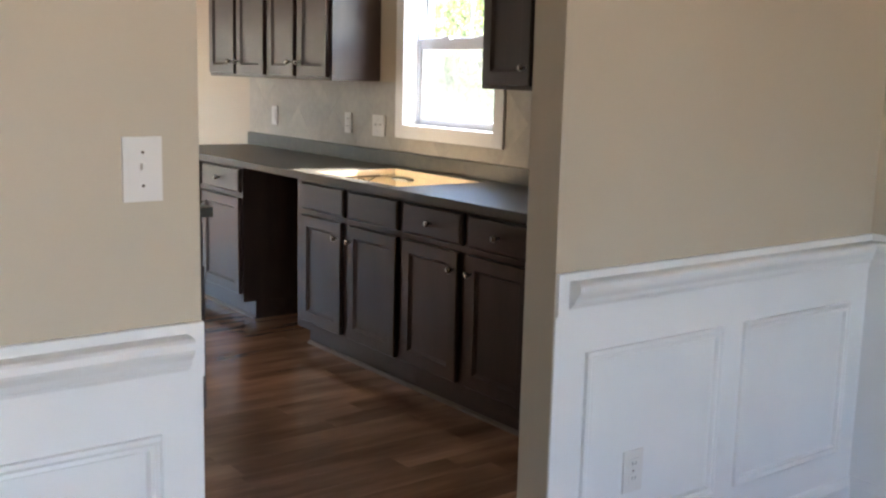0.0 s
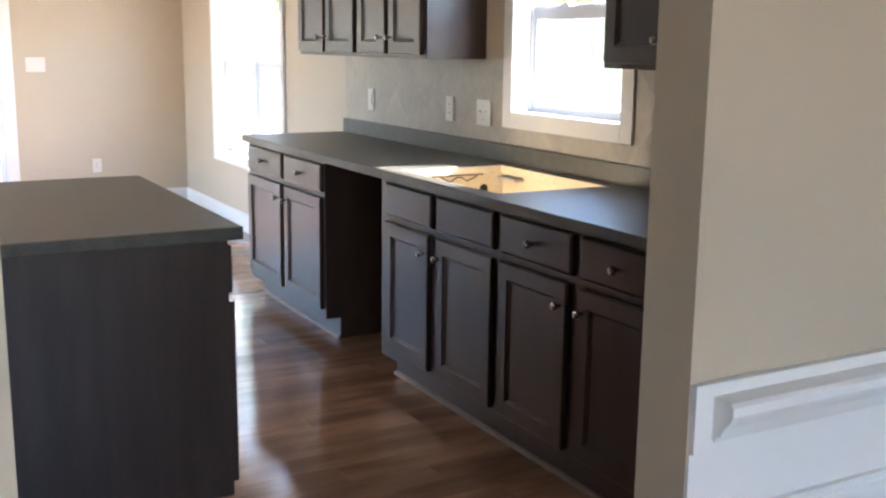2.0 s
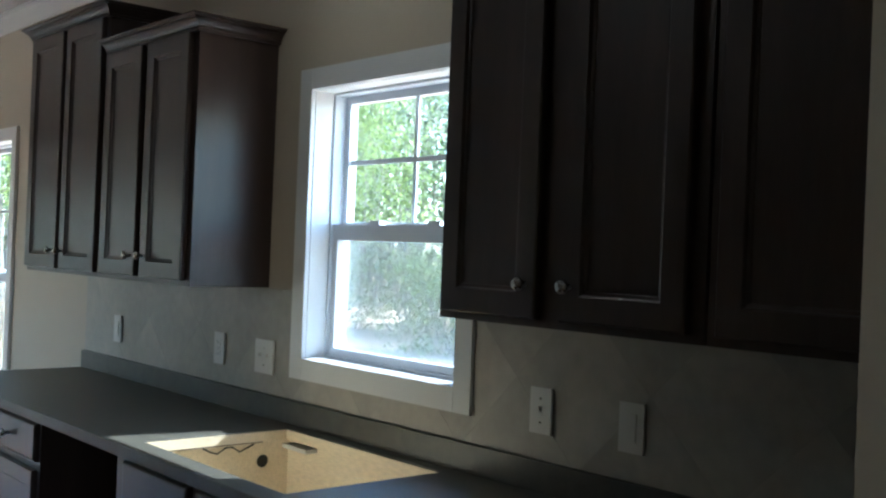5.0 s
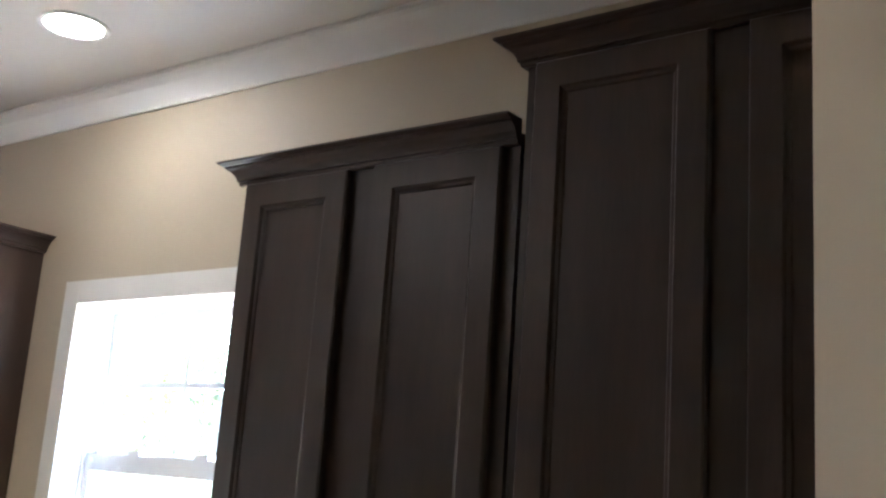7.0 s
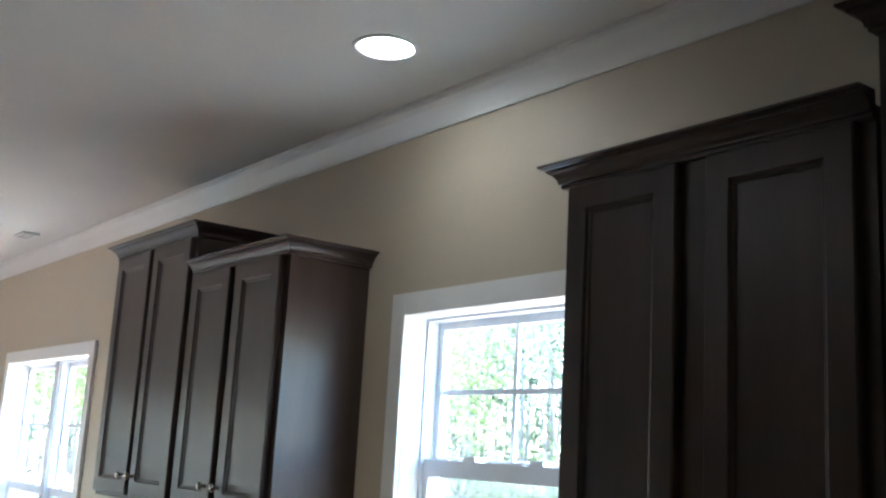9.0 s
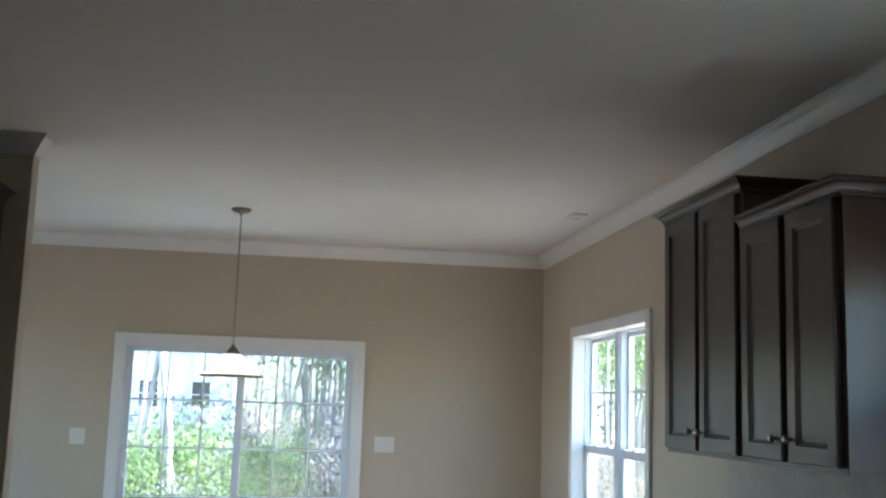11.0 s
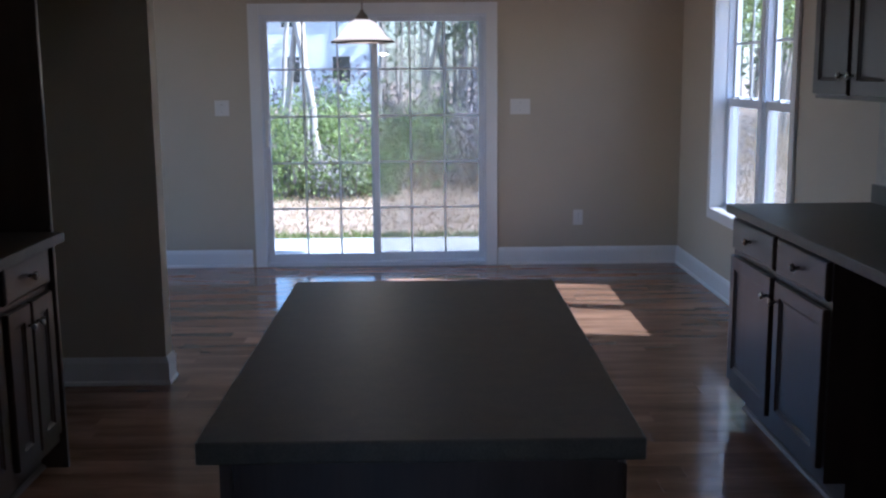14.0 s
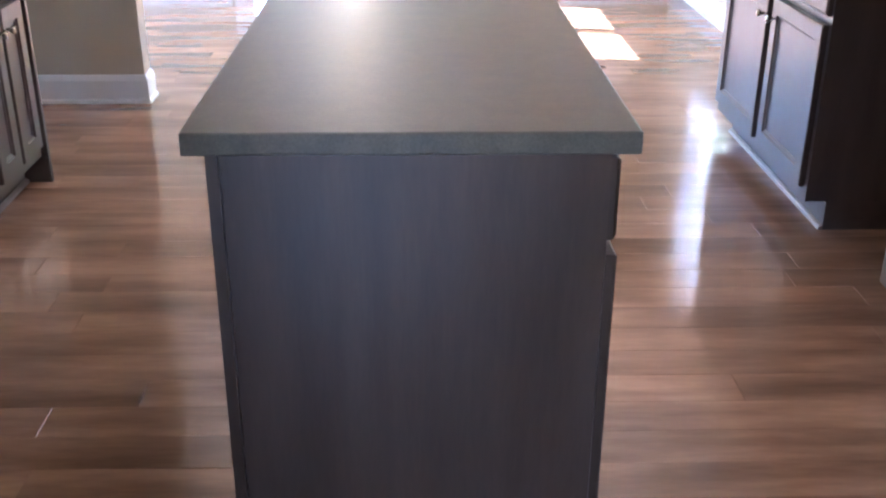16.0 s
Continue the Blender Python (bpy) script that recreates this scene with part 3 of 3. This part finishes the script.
part("panel", sbox(XL + 0.001, 0.020, 6.937, 6.957, 0, 2.46, r=0.0015), ESPRESSO, fp)
part("edge_strip", sbox(0.0205, 0.025, 6.9365, 6.9575, 0, 2.46, r=0.001), ESPRESSO, fp, "stained front edge strip")
wall_cabinet("espresso cabinet over the empty refrigerator space", at_left(STUB_Y0 - 0.06), STUB_Y0 - 0.06 - 6.960, 1.822, 2.412, [(0.03, 0.49, 1), (0.515, 0.975, -1)], depth=0.632, ends=(True, False), group="")

# island
isl = thing("kitchen_island", "espresso kitchen island with a dark grey top", "island")
IX0, IX1, IY0, IY1 = 1.051, 1.760, 4.674, 5.948
part("slab", slab(IX0, IX1, IY0, IY1, 0.877, 0.914), COUNTER, isl, "dark grey laminate top")
bx0, bx1, by0, by1 = IX0 + 0.037, IX1 - 0.040, IY0 + 0.028, IY1 - 0.028
part("body", boxes((bx0, bx1, by0, by1, 0.105, 0.876)), ESPRESSO, isl)
part("toe_kick", boxes((bx0, bx1 - 0.075, by0, by1, 0, 0.1045)), ESPRESSO_H, isl)
part("end_panel", sbox(bx0 + 0.017, bx1 - 0.001, by0 - 0.006, by0 - 0.0005, 0.10, 0.8755, r=0.001), ESPRESSO, isl)
part("corner_strip", sbox(bx0 - 0.004, bx0 + 0.016, by0 - 0.010, by0 - 0.0005, 0.0, 0.8755, r=0.002), ESPRESSO, isl)
n = 3
step = (by1 - by0) / n
for i in range(n):
    for nm, zz, hh, loops in (("drawer_front", 0.715, 0.142, FRONT_LOOPS), ("door", 0.135, 0.553, DOOR_LOOPS)):
        ob = part(nm, rings(loops, step - 0.03, hh), ESPRESSO, isl, m=pose(bx1, by0 + (i + 1) * step - 0.015, zz, 0, 0, 180))
        part("knob", KNOB, None, ob, "satin nickel round knob", pose(-0.020, (step - 0.03) / 2 if hh < 0.2 else 0.03, hh / 2 if hh < 0.2 else hh - 0.06))


# ---- small fixtures ----
def plate(name, m, label, kind_of, w=0.072, h=0.116):
    """A wall plate whose face looks to -x in its own space."""
    p = thing(name, label, "wall plate", m=m)
    part("cover", soft(boxes((-0.006, 0, -w / 2, w / 2, -h / 2, h / 2)), 0.002), PLASTIC, p)
    if kind_of == "outlet":
        for s in (-0.021, 0.021):
            part("socket", soft(boxes((-0.0085, -0.006, -0.017, 0.017, s - 0.014, s + 0.014)), 0.002), PLASTIC, p)
            for yy in (-0.006, 0.006):
                part("slot", boxes((-0.0089, -0.0084, yy - 0.0012, yy + 0.0012, s - 0.003, s + 0.006)), SLOT, p)
    elif kind_of == "rocker":
        part("rocker", soft(boxes((-0.010, -0.006, -0.016, 0.016, -0.033, 0.033)), 0.002), PLASTIC, p)
    else:
        n = 2 if w > 0.1 else 1
        for i in range(n):
            o = (i - (n - 1) / 2) * 0.046
            part("toggle_frame", boxes((-0.0072, -0.006, o - 0.006, o + 0.006, -0.013, 0.013)), PLASTIC, p)
            part("toggle", soft(boxes((-0.017, -0.007, o - 0.0045, o + 0.0045, 0.000, 0.011)), 0.0015), PLASTIC, p)
    for s in (-0.030, 0.030) if kind_of != "outlet" else (0.0,):
        part("screw", lathe([(0.003, -0.006), (0.003, -0.0068)], 8, "x"), NICKEL, p, m=pose(0, 0, s))
    return p


def facing_south(x, y, z):
    return pose(x, y, z, 0, 0, 90)


TW = W - 0.012
for y, z, k, w_ in ((7.175, 1.121, "rocker", 0.072), (6.278, 1.122, "outlet", 0.072), (5.961, 1.122, "toggle", 0.118), (4.634, 1.120, "toggle", 0.072), (4.345, 1.120, "rocker", 0.072)):
    plate("wall_plate", pose(TW, y, z), {"rocker": "white rocker switch plate on the backsplash", "outlet": "white outlet plate on the backsplash", "toggle": "white toggle switch plate on the backsplash"}[k], k, w_)
plate("wall_plate", facing_south(-0.146, YF - 0.001, 1.225), "white switch plate beside the sliding door", "toggle", 0.108)
plate("wall_plate", facing_south(2.113, YF - 0.001, 1.218), "white double switch plate beside the sliding door", "toggle", 0.150)
plate("wall_plate", facing_south(2.562, YF - 0.001, 0.366), "white outlet plate low on the wall", "outlet")
plate("wall_plate", facing_south(2.165, YJ0 - 0.007, 0.385), "white outlet plate within the wainscot panel", "outlet")
plate("wall_plate", facing_south(0.840, YJ0 - 0.001, 1.240), "white toggle switch plate beside the opening", "toggle")

# recessed can lights over the sink and over the island
def recessed_light(x, y):
    can = thing("recessed_light", "round recessed ceiling light, lit", "ceiling light", "recessed ceiling lights", m=pose(x, y, CEILING))
    part("trim_ring", lathe([(0.078, -0.0015), (0.095, -0.0015), (0.097, -0.004), (0.094, -0.007), (0.080, -0.006), (0.078, -0.0015)], 32, caps=False), TRIM, can)
    part("lens", lathe([(0.077, -0.004), (0.077, -0.003)], 32), LENS, can, "glowing warm lens")


recessed_light(2.948, 5.370)
recessed_light(1.10, 5.60)

vent = thing("ceiling_vent", "small white ceiling register with slats", "vent", m=pose(3.085, 9.24, CEILING) @ Matrix.Diagonal((0.7, 0.62, 1.4, 1)))
part("frame", soft(boxes((-0.07, 0.07, -0.15, -0.125, -0.010, -0.001), (-0.07, 0.07, 0.125, 0.15, -0.010, -0.001), (-0.07, -0.048, -0.125, 0.125, -0.010, -0.001), (0.048, 0.07, -0.125, 0.125, -0.010, -0.001)), 0.001, 1), TRIM, vent)
part("backing", boxes((-0.048, 0.048, -0.125, 0.125, -0.003, -0.001)), SLOT, vent)
for i in range(9):
    part("slat", boxes((-0.047, 0.047, -0.112 + i * 0.028 - 0.008, -0.112 + i * 0.028 + 0.008, -0.008, -0.006)), TRIM, vent)

# pendant over the breakfast place
pen = thing("pendant_lamp", "hanging lamp with an alabaster glass shade and bronze fittings, lit", "pendant lamp", m=pose(1.017, 9.66, -0.040))
part("canopy", lathe([(0.062, CEILING + 0.04 - 0.001), (0.062, CEILING + 0.04 - 0.010), (0.050, CEILING + 0.04 - 0.022), (0.012, CEILING + 0.04 - 0.030), (0.006, CEILING + 0.04 - 0.045)], 24), BRONZE, pen)
part("rod", lathe([(0.0045, CEILING + 0.04 - 0.04), (0.0045, 1.88)], 10), BRONZE, pen)
part("cap", lathe([(0.010, 1.90), (0.016, 1.885), (0.030, 1.870), (0.042, 1.852), (0.045, 1.835), (0.040, 1.832)], 24), BRONZE, pen)
outer = [(0.045, 1.842), (0.075, 1.828), (0.105, 1.800), (0.130, 1.765), (0.155, 1.735), (0.190, 1.712)]
sh = lathe(outer + [(r - 0.004, h - 0.004) for r, h in outer[::-1]] + outer[:1], 40, caps=False)
part("shade", sh, SHADE, pen, "swirled amber-white glass shade")
part("rim", lathe([(0.189, 1.716), (0.196, 1.712), (0.196, 1.702), (0.187, 1.700), (0.186, 1.710), (0.189, 1.716)], 40, caps=False), BRONZE, pen, "dark rim")
part("bulb", lathe([(0.014, 1.83), (0.016, 1.80), (0.030, 1.775), (0.032, 1.755), (0.020, 1.735), (0.004, 1.730)], 16), BULB, pen)
lamp("pendant_glow", "POINT", 0.9, pose(1.017, 9.66, 1.66), (1.0, 0.78, 0.5), radius=0.04)


# ---- outdoors ----
def leaf_cloud(rng, count, sizes, shell):
    """Small bent leaves scattered by shell(rng), which gives a place."""
    verts, faces = [], []
    for _ in range(count):
        c = shell(rng)
        s = rng.uniform(*sizes)
        e = Euler((rng.uniform(-1.2, 1.2), rng.uniform(-1.2, 1.2), rng.uniform(0, 6.28))).to_matrix()
        k = len(verts)
        for p in ((-s, 0, 0), (0, -s * 0.45, s * 0.12), (s, 0, 0), (0, s * 0.45, s * 0.12)):
            verts.append(c + e @ Vector(p))
        faces.append((k, k + 1, k + 2, k + 3))
    return verts, faces


def mesh_from(name, verts, faces, material):
    me = bpy.data.meshes.new(name)
    me.from_pydata([tuple(v) for v in verts], [], faces)
    me.materials.append(material)
    return me


def limb(verts, faces, a, b, ra, rb, seg=6):
    ax = (b - a).normalized()
    u = ax.orthogonal().normalized()
    v = ax.cross(u)
    k = len(verts)
    for p, r in ((a, ra), (b, rb)):
        for i in range(seg):
            t = 2 * math.pi * i / seg
            verts.append(p + (u * math.cos(t) + v * math.sin(t)) * r)
    for i in range(seg):
        j = (i + 1) % seg
        faces.append((k + i, k + j, k + seg + j, k + seg + i))


def tree(seed, height, lean, leaves, material, radius=0.10, crown_from=0.45, label="slender tree with pale bark and thin crown"):
    rng = random.Random(seed)
    v, f = [], []
    p = Vector((0, 0, -0.15))
    tips = []
    steps = 7
    for i in range(steps):
        q = Vector((lean * (i + 1) / steps * height * 0.12 + rng.uniform(-0.08, 0.08), rng.uniform(-0.1, 0.1), height * (i + 1) / steps))
        limb(v, f, p, q, radius * (1 - i / steps * 0.85), radius * (1 - (i + 1) / steps * 0.85), 8)
        if (i + 1) / steps > crown_from - 0.15:
            for _ in range(3):
                a = rng.uniform(0, 6.28)
                ln = rng.uniform(0.4, 1.0) * height * 0.20
                e = q + Vector((math.cos(a) * ln, math.sin(a) * ln, ln * rng.uniform(0.3, 1.0)))
                limb(v, f, q, e, radius * 0.28, radius * 0.08, 5)
                for _ in range(2):
                    e2 = e + Vector((rng.uniform(-1, 1), rng.uniform(-1, 1), rng.uniform(-0.2, 0.9))) * ln * 0.45
                    limb(v, f, e.lerp(q, 0.3), e2, radius * 0.1, radius * 0.03, 4)
                    tips.append(e2)
                tips.append(e)
        p = q
    tips.append(p)
    t = thing("tree", label, "tree", "woodland trees")
    part("trunk", mesh_from("trunk", v, f, BARK), None, t)
    spread = height * 0.075

    def shell(r):
        c = r.choice(tips)
        return c + Vector((r.gauss(0, 1), r.gauss(0, 1), r.gauss(0, 0.7))) * spread
    lv, lf = leaf_cloud(rng, leaves, (0.05, 0.11), shell)
    part("crown", mesh_from("crown", lv, lf, material), None, t)
    return t


def bush(seed, rx, rz, leaves, material, label):
    rng = random.Random(seed)
    clumps = [Vector((rng.uniform(-rx, rx), rng.uniform(-rx, rx) * 0.7, rng.uniform(0.1, rz))) for _ in range(14)]

    def shell(r):
        c = r.choice(clumps)
        g = c + Vector((r.gauss(0, 1), r.gauss(0, 1), r.gauss(0, 1))) * rx * 0.22
        g.z = abs(g.z)
        return g
    t = thing("bush", label, "bush", "undergrowth")
    v, f = [], []
    for c in clumps:
        limb(v, f, Vector((c.x * 0.3, c.y * 0.3, -0.1)), c, 0.012, 0.004, 4)
    part("stems", mesh_from("stems", v, f, TWIG), None, t)
    lv, lf = leaf_cloud(rng, leaves, (0.022, 0.058), shell)
    part("foliage", mesh_from("foliage", lv, lf, material), None, t)
    return t


GZ = -0.30
patio = structure("patio", soft(boxes((-1.2, 4.2, YF + 0.165, 13.25, -0.45, -0.12)), 0.01), CONCRETE, "pale concrete patio slab outside the sliding door", "patio")
rng = random.Random(5)


def blades(name, count, area, height, material, label):
    v, f = [], []
    for _ in range(count):
        x, y = rng.uniform(area[0], area[1]), rng.uniform(area[2], area[3])
        a, h = rng.uniform(0, 6.28), rng.uniform(*height)
        dx, dy = math.cos(a) * 0.012, math.sin(a) * 0.012
        lx, ly = rng.uniform(-1, 1) * h * 0.9, rng.uniform(-1, 1) * h * 0.9
        k = len(v)
        v += [(x - dx, y - dy, GZ), (x + dx, y + dy, GZ), (x + lx, y + ly, GZ + h)]
        f.append((k, k + 1, k + 2))
    tagged(part(name, mesh_from(name, v, f, material)), label, "grass", kind="stuff")


blades("lawn_grass", 9000, (-3.5, 6.5, 13.27, 14.6), (0.03, 0.09), LAWN, "thin green lawn edge along the patio")
blades("dry_grass", 16000, (-6, 9, 14.2, 19.5), (0.02, 0.07), STRAW, "dry straw-coloured grass and pine litter")
blades("dry_weeds", 6000, (-8, 12, 18.8, 28), (0.3, 1.1), STRAW, "tall dry weeds among the bushes")

kinds = [bush(11, 0.8, 1.1, 2200, LEAF, "bright green leafy bush"), bush(12, 0.7, 0.8, 1200, LEAF2, "dull green low bush"),
         bush(13, 1.0, 1.5, 1400, LEAF, "loose green shrub with bare stems"), bush(14, 0.9, 1.3, 1100, TWIG, "bare grey purple brush")]
kinds[0].matrix_basis = pose(-0.1, 19.0, GZ)
kinds[1].matrix_basis = pose(2.9, 19.6, GZ)
kinds[2].matrix_basis = pose(0.8, 19.4, GZ)
kinds[3].matrix_basis = pose(3.2, 21.4, GZ)
for i in range(54):
    row = i % 4
    x, y = rng.uniform(-5.5, 6.5), 18.6 + row * 1.7 + rng.uniform(-0.4, 0.6)
    k = (0, 2, 1, 3)[rng.randrange(4)] if x < 1.6 else (1, 3, 3, 2)[rng.randrange(4)]
    if row == 3:
        k = rng.choice((3, 3, 2))
    s = rng.uniform(0.45, 0.95) * (1.0, 1.0, 1.15, 1.45)[row]
    copy_thing(kinds[k], pose(x, y, GZ, 0, 0, rng.uniform(0, 360)) @ Matrix.Diagonal((s, s, s, 1)))
for i in range(40):
    x, y = rng.uniform(14, 21), rng.uniform(2, 34)
    s = rng.uniform(0.8, 1.3)
    copy_thing(kinds[rng.choice((0, 0, 2, 1))], pose(x, y, GZ, 0, 0, rng.uniform(0, 360)) @ Matrix.Diagonal((s, s, s, 1)))

trees = [tree(21, 8.5, 0.6, 2600, LEAF, 0.055), tree(22, 9.0, -0.5, 2200, LEAF2, 0.065), tree(23, 7.5, 0.2, 5200, LEAF, 0.05, 0.3), tree(24, 9.0, 1.2, 1200, LEAF2, 0.05, 0.6)]
trees[0].matrix_basis = pose(-0.72, 18.7, GZ)
trees[1].matrix_basis = pose(-0.27, 18.5, GZ)
trees[2].matrix_basis = pose(24, 14.0, GZ)
trees[3].matrix_basis = pose(-0.10, 18.6, GZ, 0, 0, 160)
for x, y, k, rz, s in ((-0.95, 19.3, 3, 40, 0.9), (-0.40, 19.0, 3, 250, 1.05), (0.55, 22.0, 0, 80, 1.0), (2.6, 22.5, 3, 300, 1.0), (4.0, 27.0, 1, 90, 1.2), (5.2, 29.0, 3, 20, 1.2), (3.0, 30.0, 0, 20, 1.3), (3.3, 23.5, 1, 10, 1.0), (2.2, 25.0, 3, 70, 1.0), (4.6, 24.0, 0, 130, 1.0), (1.4, 27.5, 1, 200, 1.1), (6.2, 25.5, 2, 30, 1.1)):
    copy_thing(trees[k], pose(x, y, GZ, 0, 0, rz) @ Matrix.Diagonal((s, s, s, 1)))
for i in range(46):
    x, y = rng.uniform(19, 32), rng.uniform(4, 44)
    s = rng.uniform(0.8, 1.05) * min(1.0, (x - 3.5) / 16)
    copy_thing(trees[rng.randrange(4)], pose(x, y, GZ, 0, 0, rng.uniform(0, 360)) @ Matrix.Diagonal((s, s, s, 1)))
for i in range(30):
    x, y = rng.uniform(1.5, 16), rng.uniform(30, 42)
    s = rng.uniform(0.9, 1.4)
    copy_thing(trees[rng.randrange(4)], pose(x, y, GZ, 0, 0, rng.uniform(0, 360)) @ Matrix.Diagonal((s, s, s, 1)))

# distant woods as one mass of stems and leaves
v, f = [], []
for i in range(420):
    if i % 2:
        x, y = rng.uniform(-30, 40), rng.uniform(50, 62)
        y += 22 if -15 < x < 1.0 else 0
    else:
        x, y = rng.uniform(34, 46), rng.uniform(-10, 60)
    h = rng.uniform(8, 13)
    limb(v, f, Vector((x, y, GZ)), Vector((x + rng.uniform(-0.5, 0.5), y, h)), 0.13, 0.03, 5)
tagged(part("far_tree_stems", mesh_from("far_tree_stems", v, f, BARK)), "pale stems of distant woods", "woods", kind="stuff")


def far_place(r):
    z = r.uniform(0, 1) ** 0.7 * 12
    if r.random() < 0.35:
        x = r.uniform(-30, 40)
        return Vector((x, r.uniform(50, 62) + (22 if -15 < x < 1.0 else 0), GZ + z))
    return Vector((r.uniform(34, 46), r.uniform(-10, 60), GZ + z))


lv, lf = leaf_cloud(rng, 60000, (0.12, 0.36), far_place)
tagged(part("far_tree_leaves", mesh_from("far_tree_leaves", lv, lf, LEAF2)), "hazy green foliage of distant woods", "woods", kind="stuff")

# neighbouring house beyond the brush
hs = thing("house", "pale blue neighbouring house with a gabled roof", "house", m=pose(-7.0, 58.0, GZ))
bm = bmesh.new()
for i in range(34):
    box(bm, -5.5, 5.5, -0.02 - 0.02, 8, i * 0.18, i * 0.18 + 0.172)
part("wall", bm, SIDING, hs)
rf = bmesh.new()
pv = [rf.verts.new(p) for p in ((-6.0, -0.6, 5.9), (6.0, -0.6, 5.9), (6.0, 4.0, 9.0), (-6.0, 4.0, 9.0), (-6.0, 8.6, 5.9), (6.0, 8.6, 5.9))]
for q in ((0, 1, 2, 3), (3, 2, 5, 4), (0, 3, 4), (1, 5, 2), (0, 4, 5, 1)):
    rf.faces.new([pv[i] for i in q])
part("roof", rf, ROOFING, hs)
for x, z in ((-3.4, 1.2), (1.3, 1.2), (3.9, 1.2), (-3.4, 4.0), (1.3, 4.0)):
    wob = part("window", boxes((x - 0.55, x + 0.55, -0.10, -0.05, z, z + 1.5)), TRIM, hs)
    part("pane", boxes((x - 0.45, x + 0.45, -0.12, -0.105, z + 0.1, z + 0.72)), DARKGLASS, wob)
    part("pane", boxes((x - 0.45, x + 0.45, -0.12, -0.105, z + 0.78, z + 1.4)), DARKGLASS, wob)

# ---- floor planks ----
PW = 0.127


def plank_mesh(length):
    bm = bmesh.new()
    prev = None
    for i_, z_ in ((0.0004, -0.013), (0.0002, -0.0005), (0.0007, 0.0)):
        cur = [bm.verts.new(p) for p in ((i_, i_, z_), (length - i_, i_, z_), (length - i_, PW - i_, z_), (i_, PW - i_, z_))]
        if prev:
            for i in range(4):
                bm.faces.new((prev[i], prev[(i + 1) % 4], cur[(i + 1) % 4], cur[i]))
        prev = cur
    bm.faces.new(prev)
    return bm


LENGTHS = (0.9, 1.2, 1.5)
plank_data = {k: mesh_of("plank", plank_mesh(k), PLANK) for k in LENGTHS}
rest = bmesh.new()
rng = random.Random(9)


def lay(xa, xb, ya, yb, single):
    y = ya
    while y < yb - 0.02:
        x = xa
        cut = rng.uniform(0.25, 1.2)
        while x < xb - 0.02:
            ln = cut if x == xa else rng.choice(LENGTHS)
            ln = min(ln, xb - x)
            if xb - x - ln < 0.2:
                ln = xb - x
            if single:
                data = plank_data.get(ln) or mesh_of("plank", plank_mesh(ln), PLANK)
                part("plank", data, None, floor, m=pose(x, y, 0))
            else:
                t_ = plank_mesh(ln)
                bmesh.ops.translate(t_, verts=t_.verts, vec=(x, y, 0))
                tmp = bpy.data.meshes.new("tmp")
                t_.to_mesh(tmp)
                t_.free()
                rest.from_mesh(tmp)
                bpy.data.meshes.remove(tmp)
            x += ln
        y += PW


lay(XL, W, YJ1 - 0.12, YJ1 - 0.12 + PW * 40, True)
lay(XL, W, YJ1 - 0.12 + PW * 40, YF - 0.003, False)
lay(XE, XL, STUB_Y1, YF - 0.003, False)
lay(XD0, XD1, SOUTH, YJ1 - 0.13, False)
tagged(part("plank_field", rest, PLANKS, floor), "glossy brown wood planks", kind="stuff")

# ---- backsplash tiles, laid on the diagonal ----
bs = structure("backsplash", wall_with_holes("y", YJ1, 7.545, W - 0.0075, W - 0.001, 0.9935, 1.36, [(4.896, 5.799, 1.067, 1.36)]), GROUT, "grey slate tile backsplash laid diagonally", "backsplash")


def clipped_tile(cy, cz, half, spans):
    """A diamond tile cut to the rectangles that the wall leaves free."""
    made = []
    for ya, yb, za, zb in spans:
        poly = [(cy - half, cz), (cy, cz - half), (cy + half, cz), (cy, cz + half)]
        for axis, lim, sign in ((0, ya, 1), (0, yb, -1), (1, za, 1), (1, zb, -1)):
            out = []
            for i, p in enumerate(poly):
                q = poly[(i + 1) % len(poly)]
                pi, qi = sign * (p[axis] - lim) >= 0, sign * (q[axis] - lim) >= 0
                if pi:
                    out.append(p)
                if pi != qi:
                    t_ = (lim - p[axis]) / (q[axis] - p[axis])
                    out.append((p[0] + (q[0] - p[0]) * t_, p[1] + (q[1] - p[1]) * t_))
            poly = out
        area = 0.5 * abs(sum(poly[i][0] * poly[(i + 1) % len(poly)][1] - poly[(i + 1) % len(poly)][0] * poly[i][1] for i in range(len(poly)))) if len(poly) > 2 else 0
        if area > 2e-4:
            made.append(poly)
    return made


SPANS = [(YJ1 + 0.002, 4.896, 0.9945, 1.354), (5.799, 7.544, 0.9945, 1.359), (4.896, 5.799, 0.9945, 1.067)]
PITCH = 0.431
for i in range(12):
    for j in range(3):
        cy, cz = YJ1 + i * PITCH + (j % 2) * PITCH / 2 - 0.05, 0.98 + j * PITCH / 2
        for poly in clipped_tile(cy, cz, PITCH / 2 - 0.0011, SPANS):
            bm = bmesh.new()
            back = [bm.verts.new((-0.0005, a, b)) for a, b in poly]
            front = [bm.verts.new((-0.0010, a, b)) for a, b in poly]
            bm.faces.new(front)
            for k in range(len(poly)):
                bm.faces.new((back[k], back[(k + 1) % len(poly)], front[(k + 1) % len(poly)], front[k]))
            bmesh.ops.recalc_face_normals(bm, faces=bm.faces)
            part("tile", bm, TILE, bs, m=pose(W - 0.0072, 0, 0))
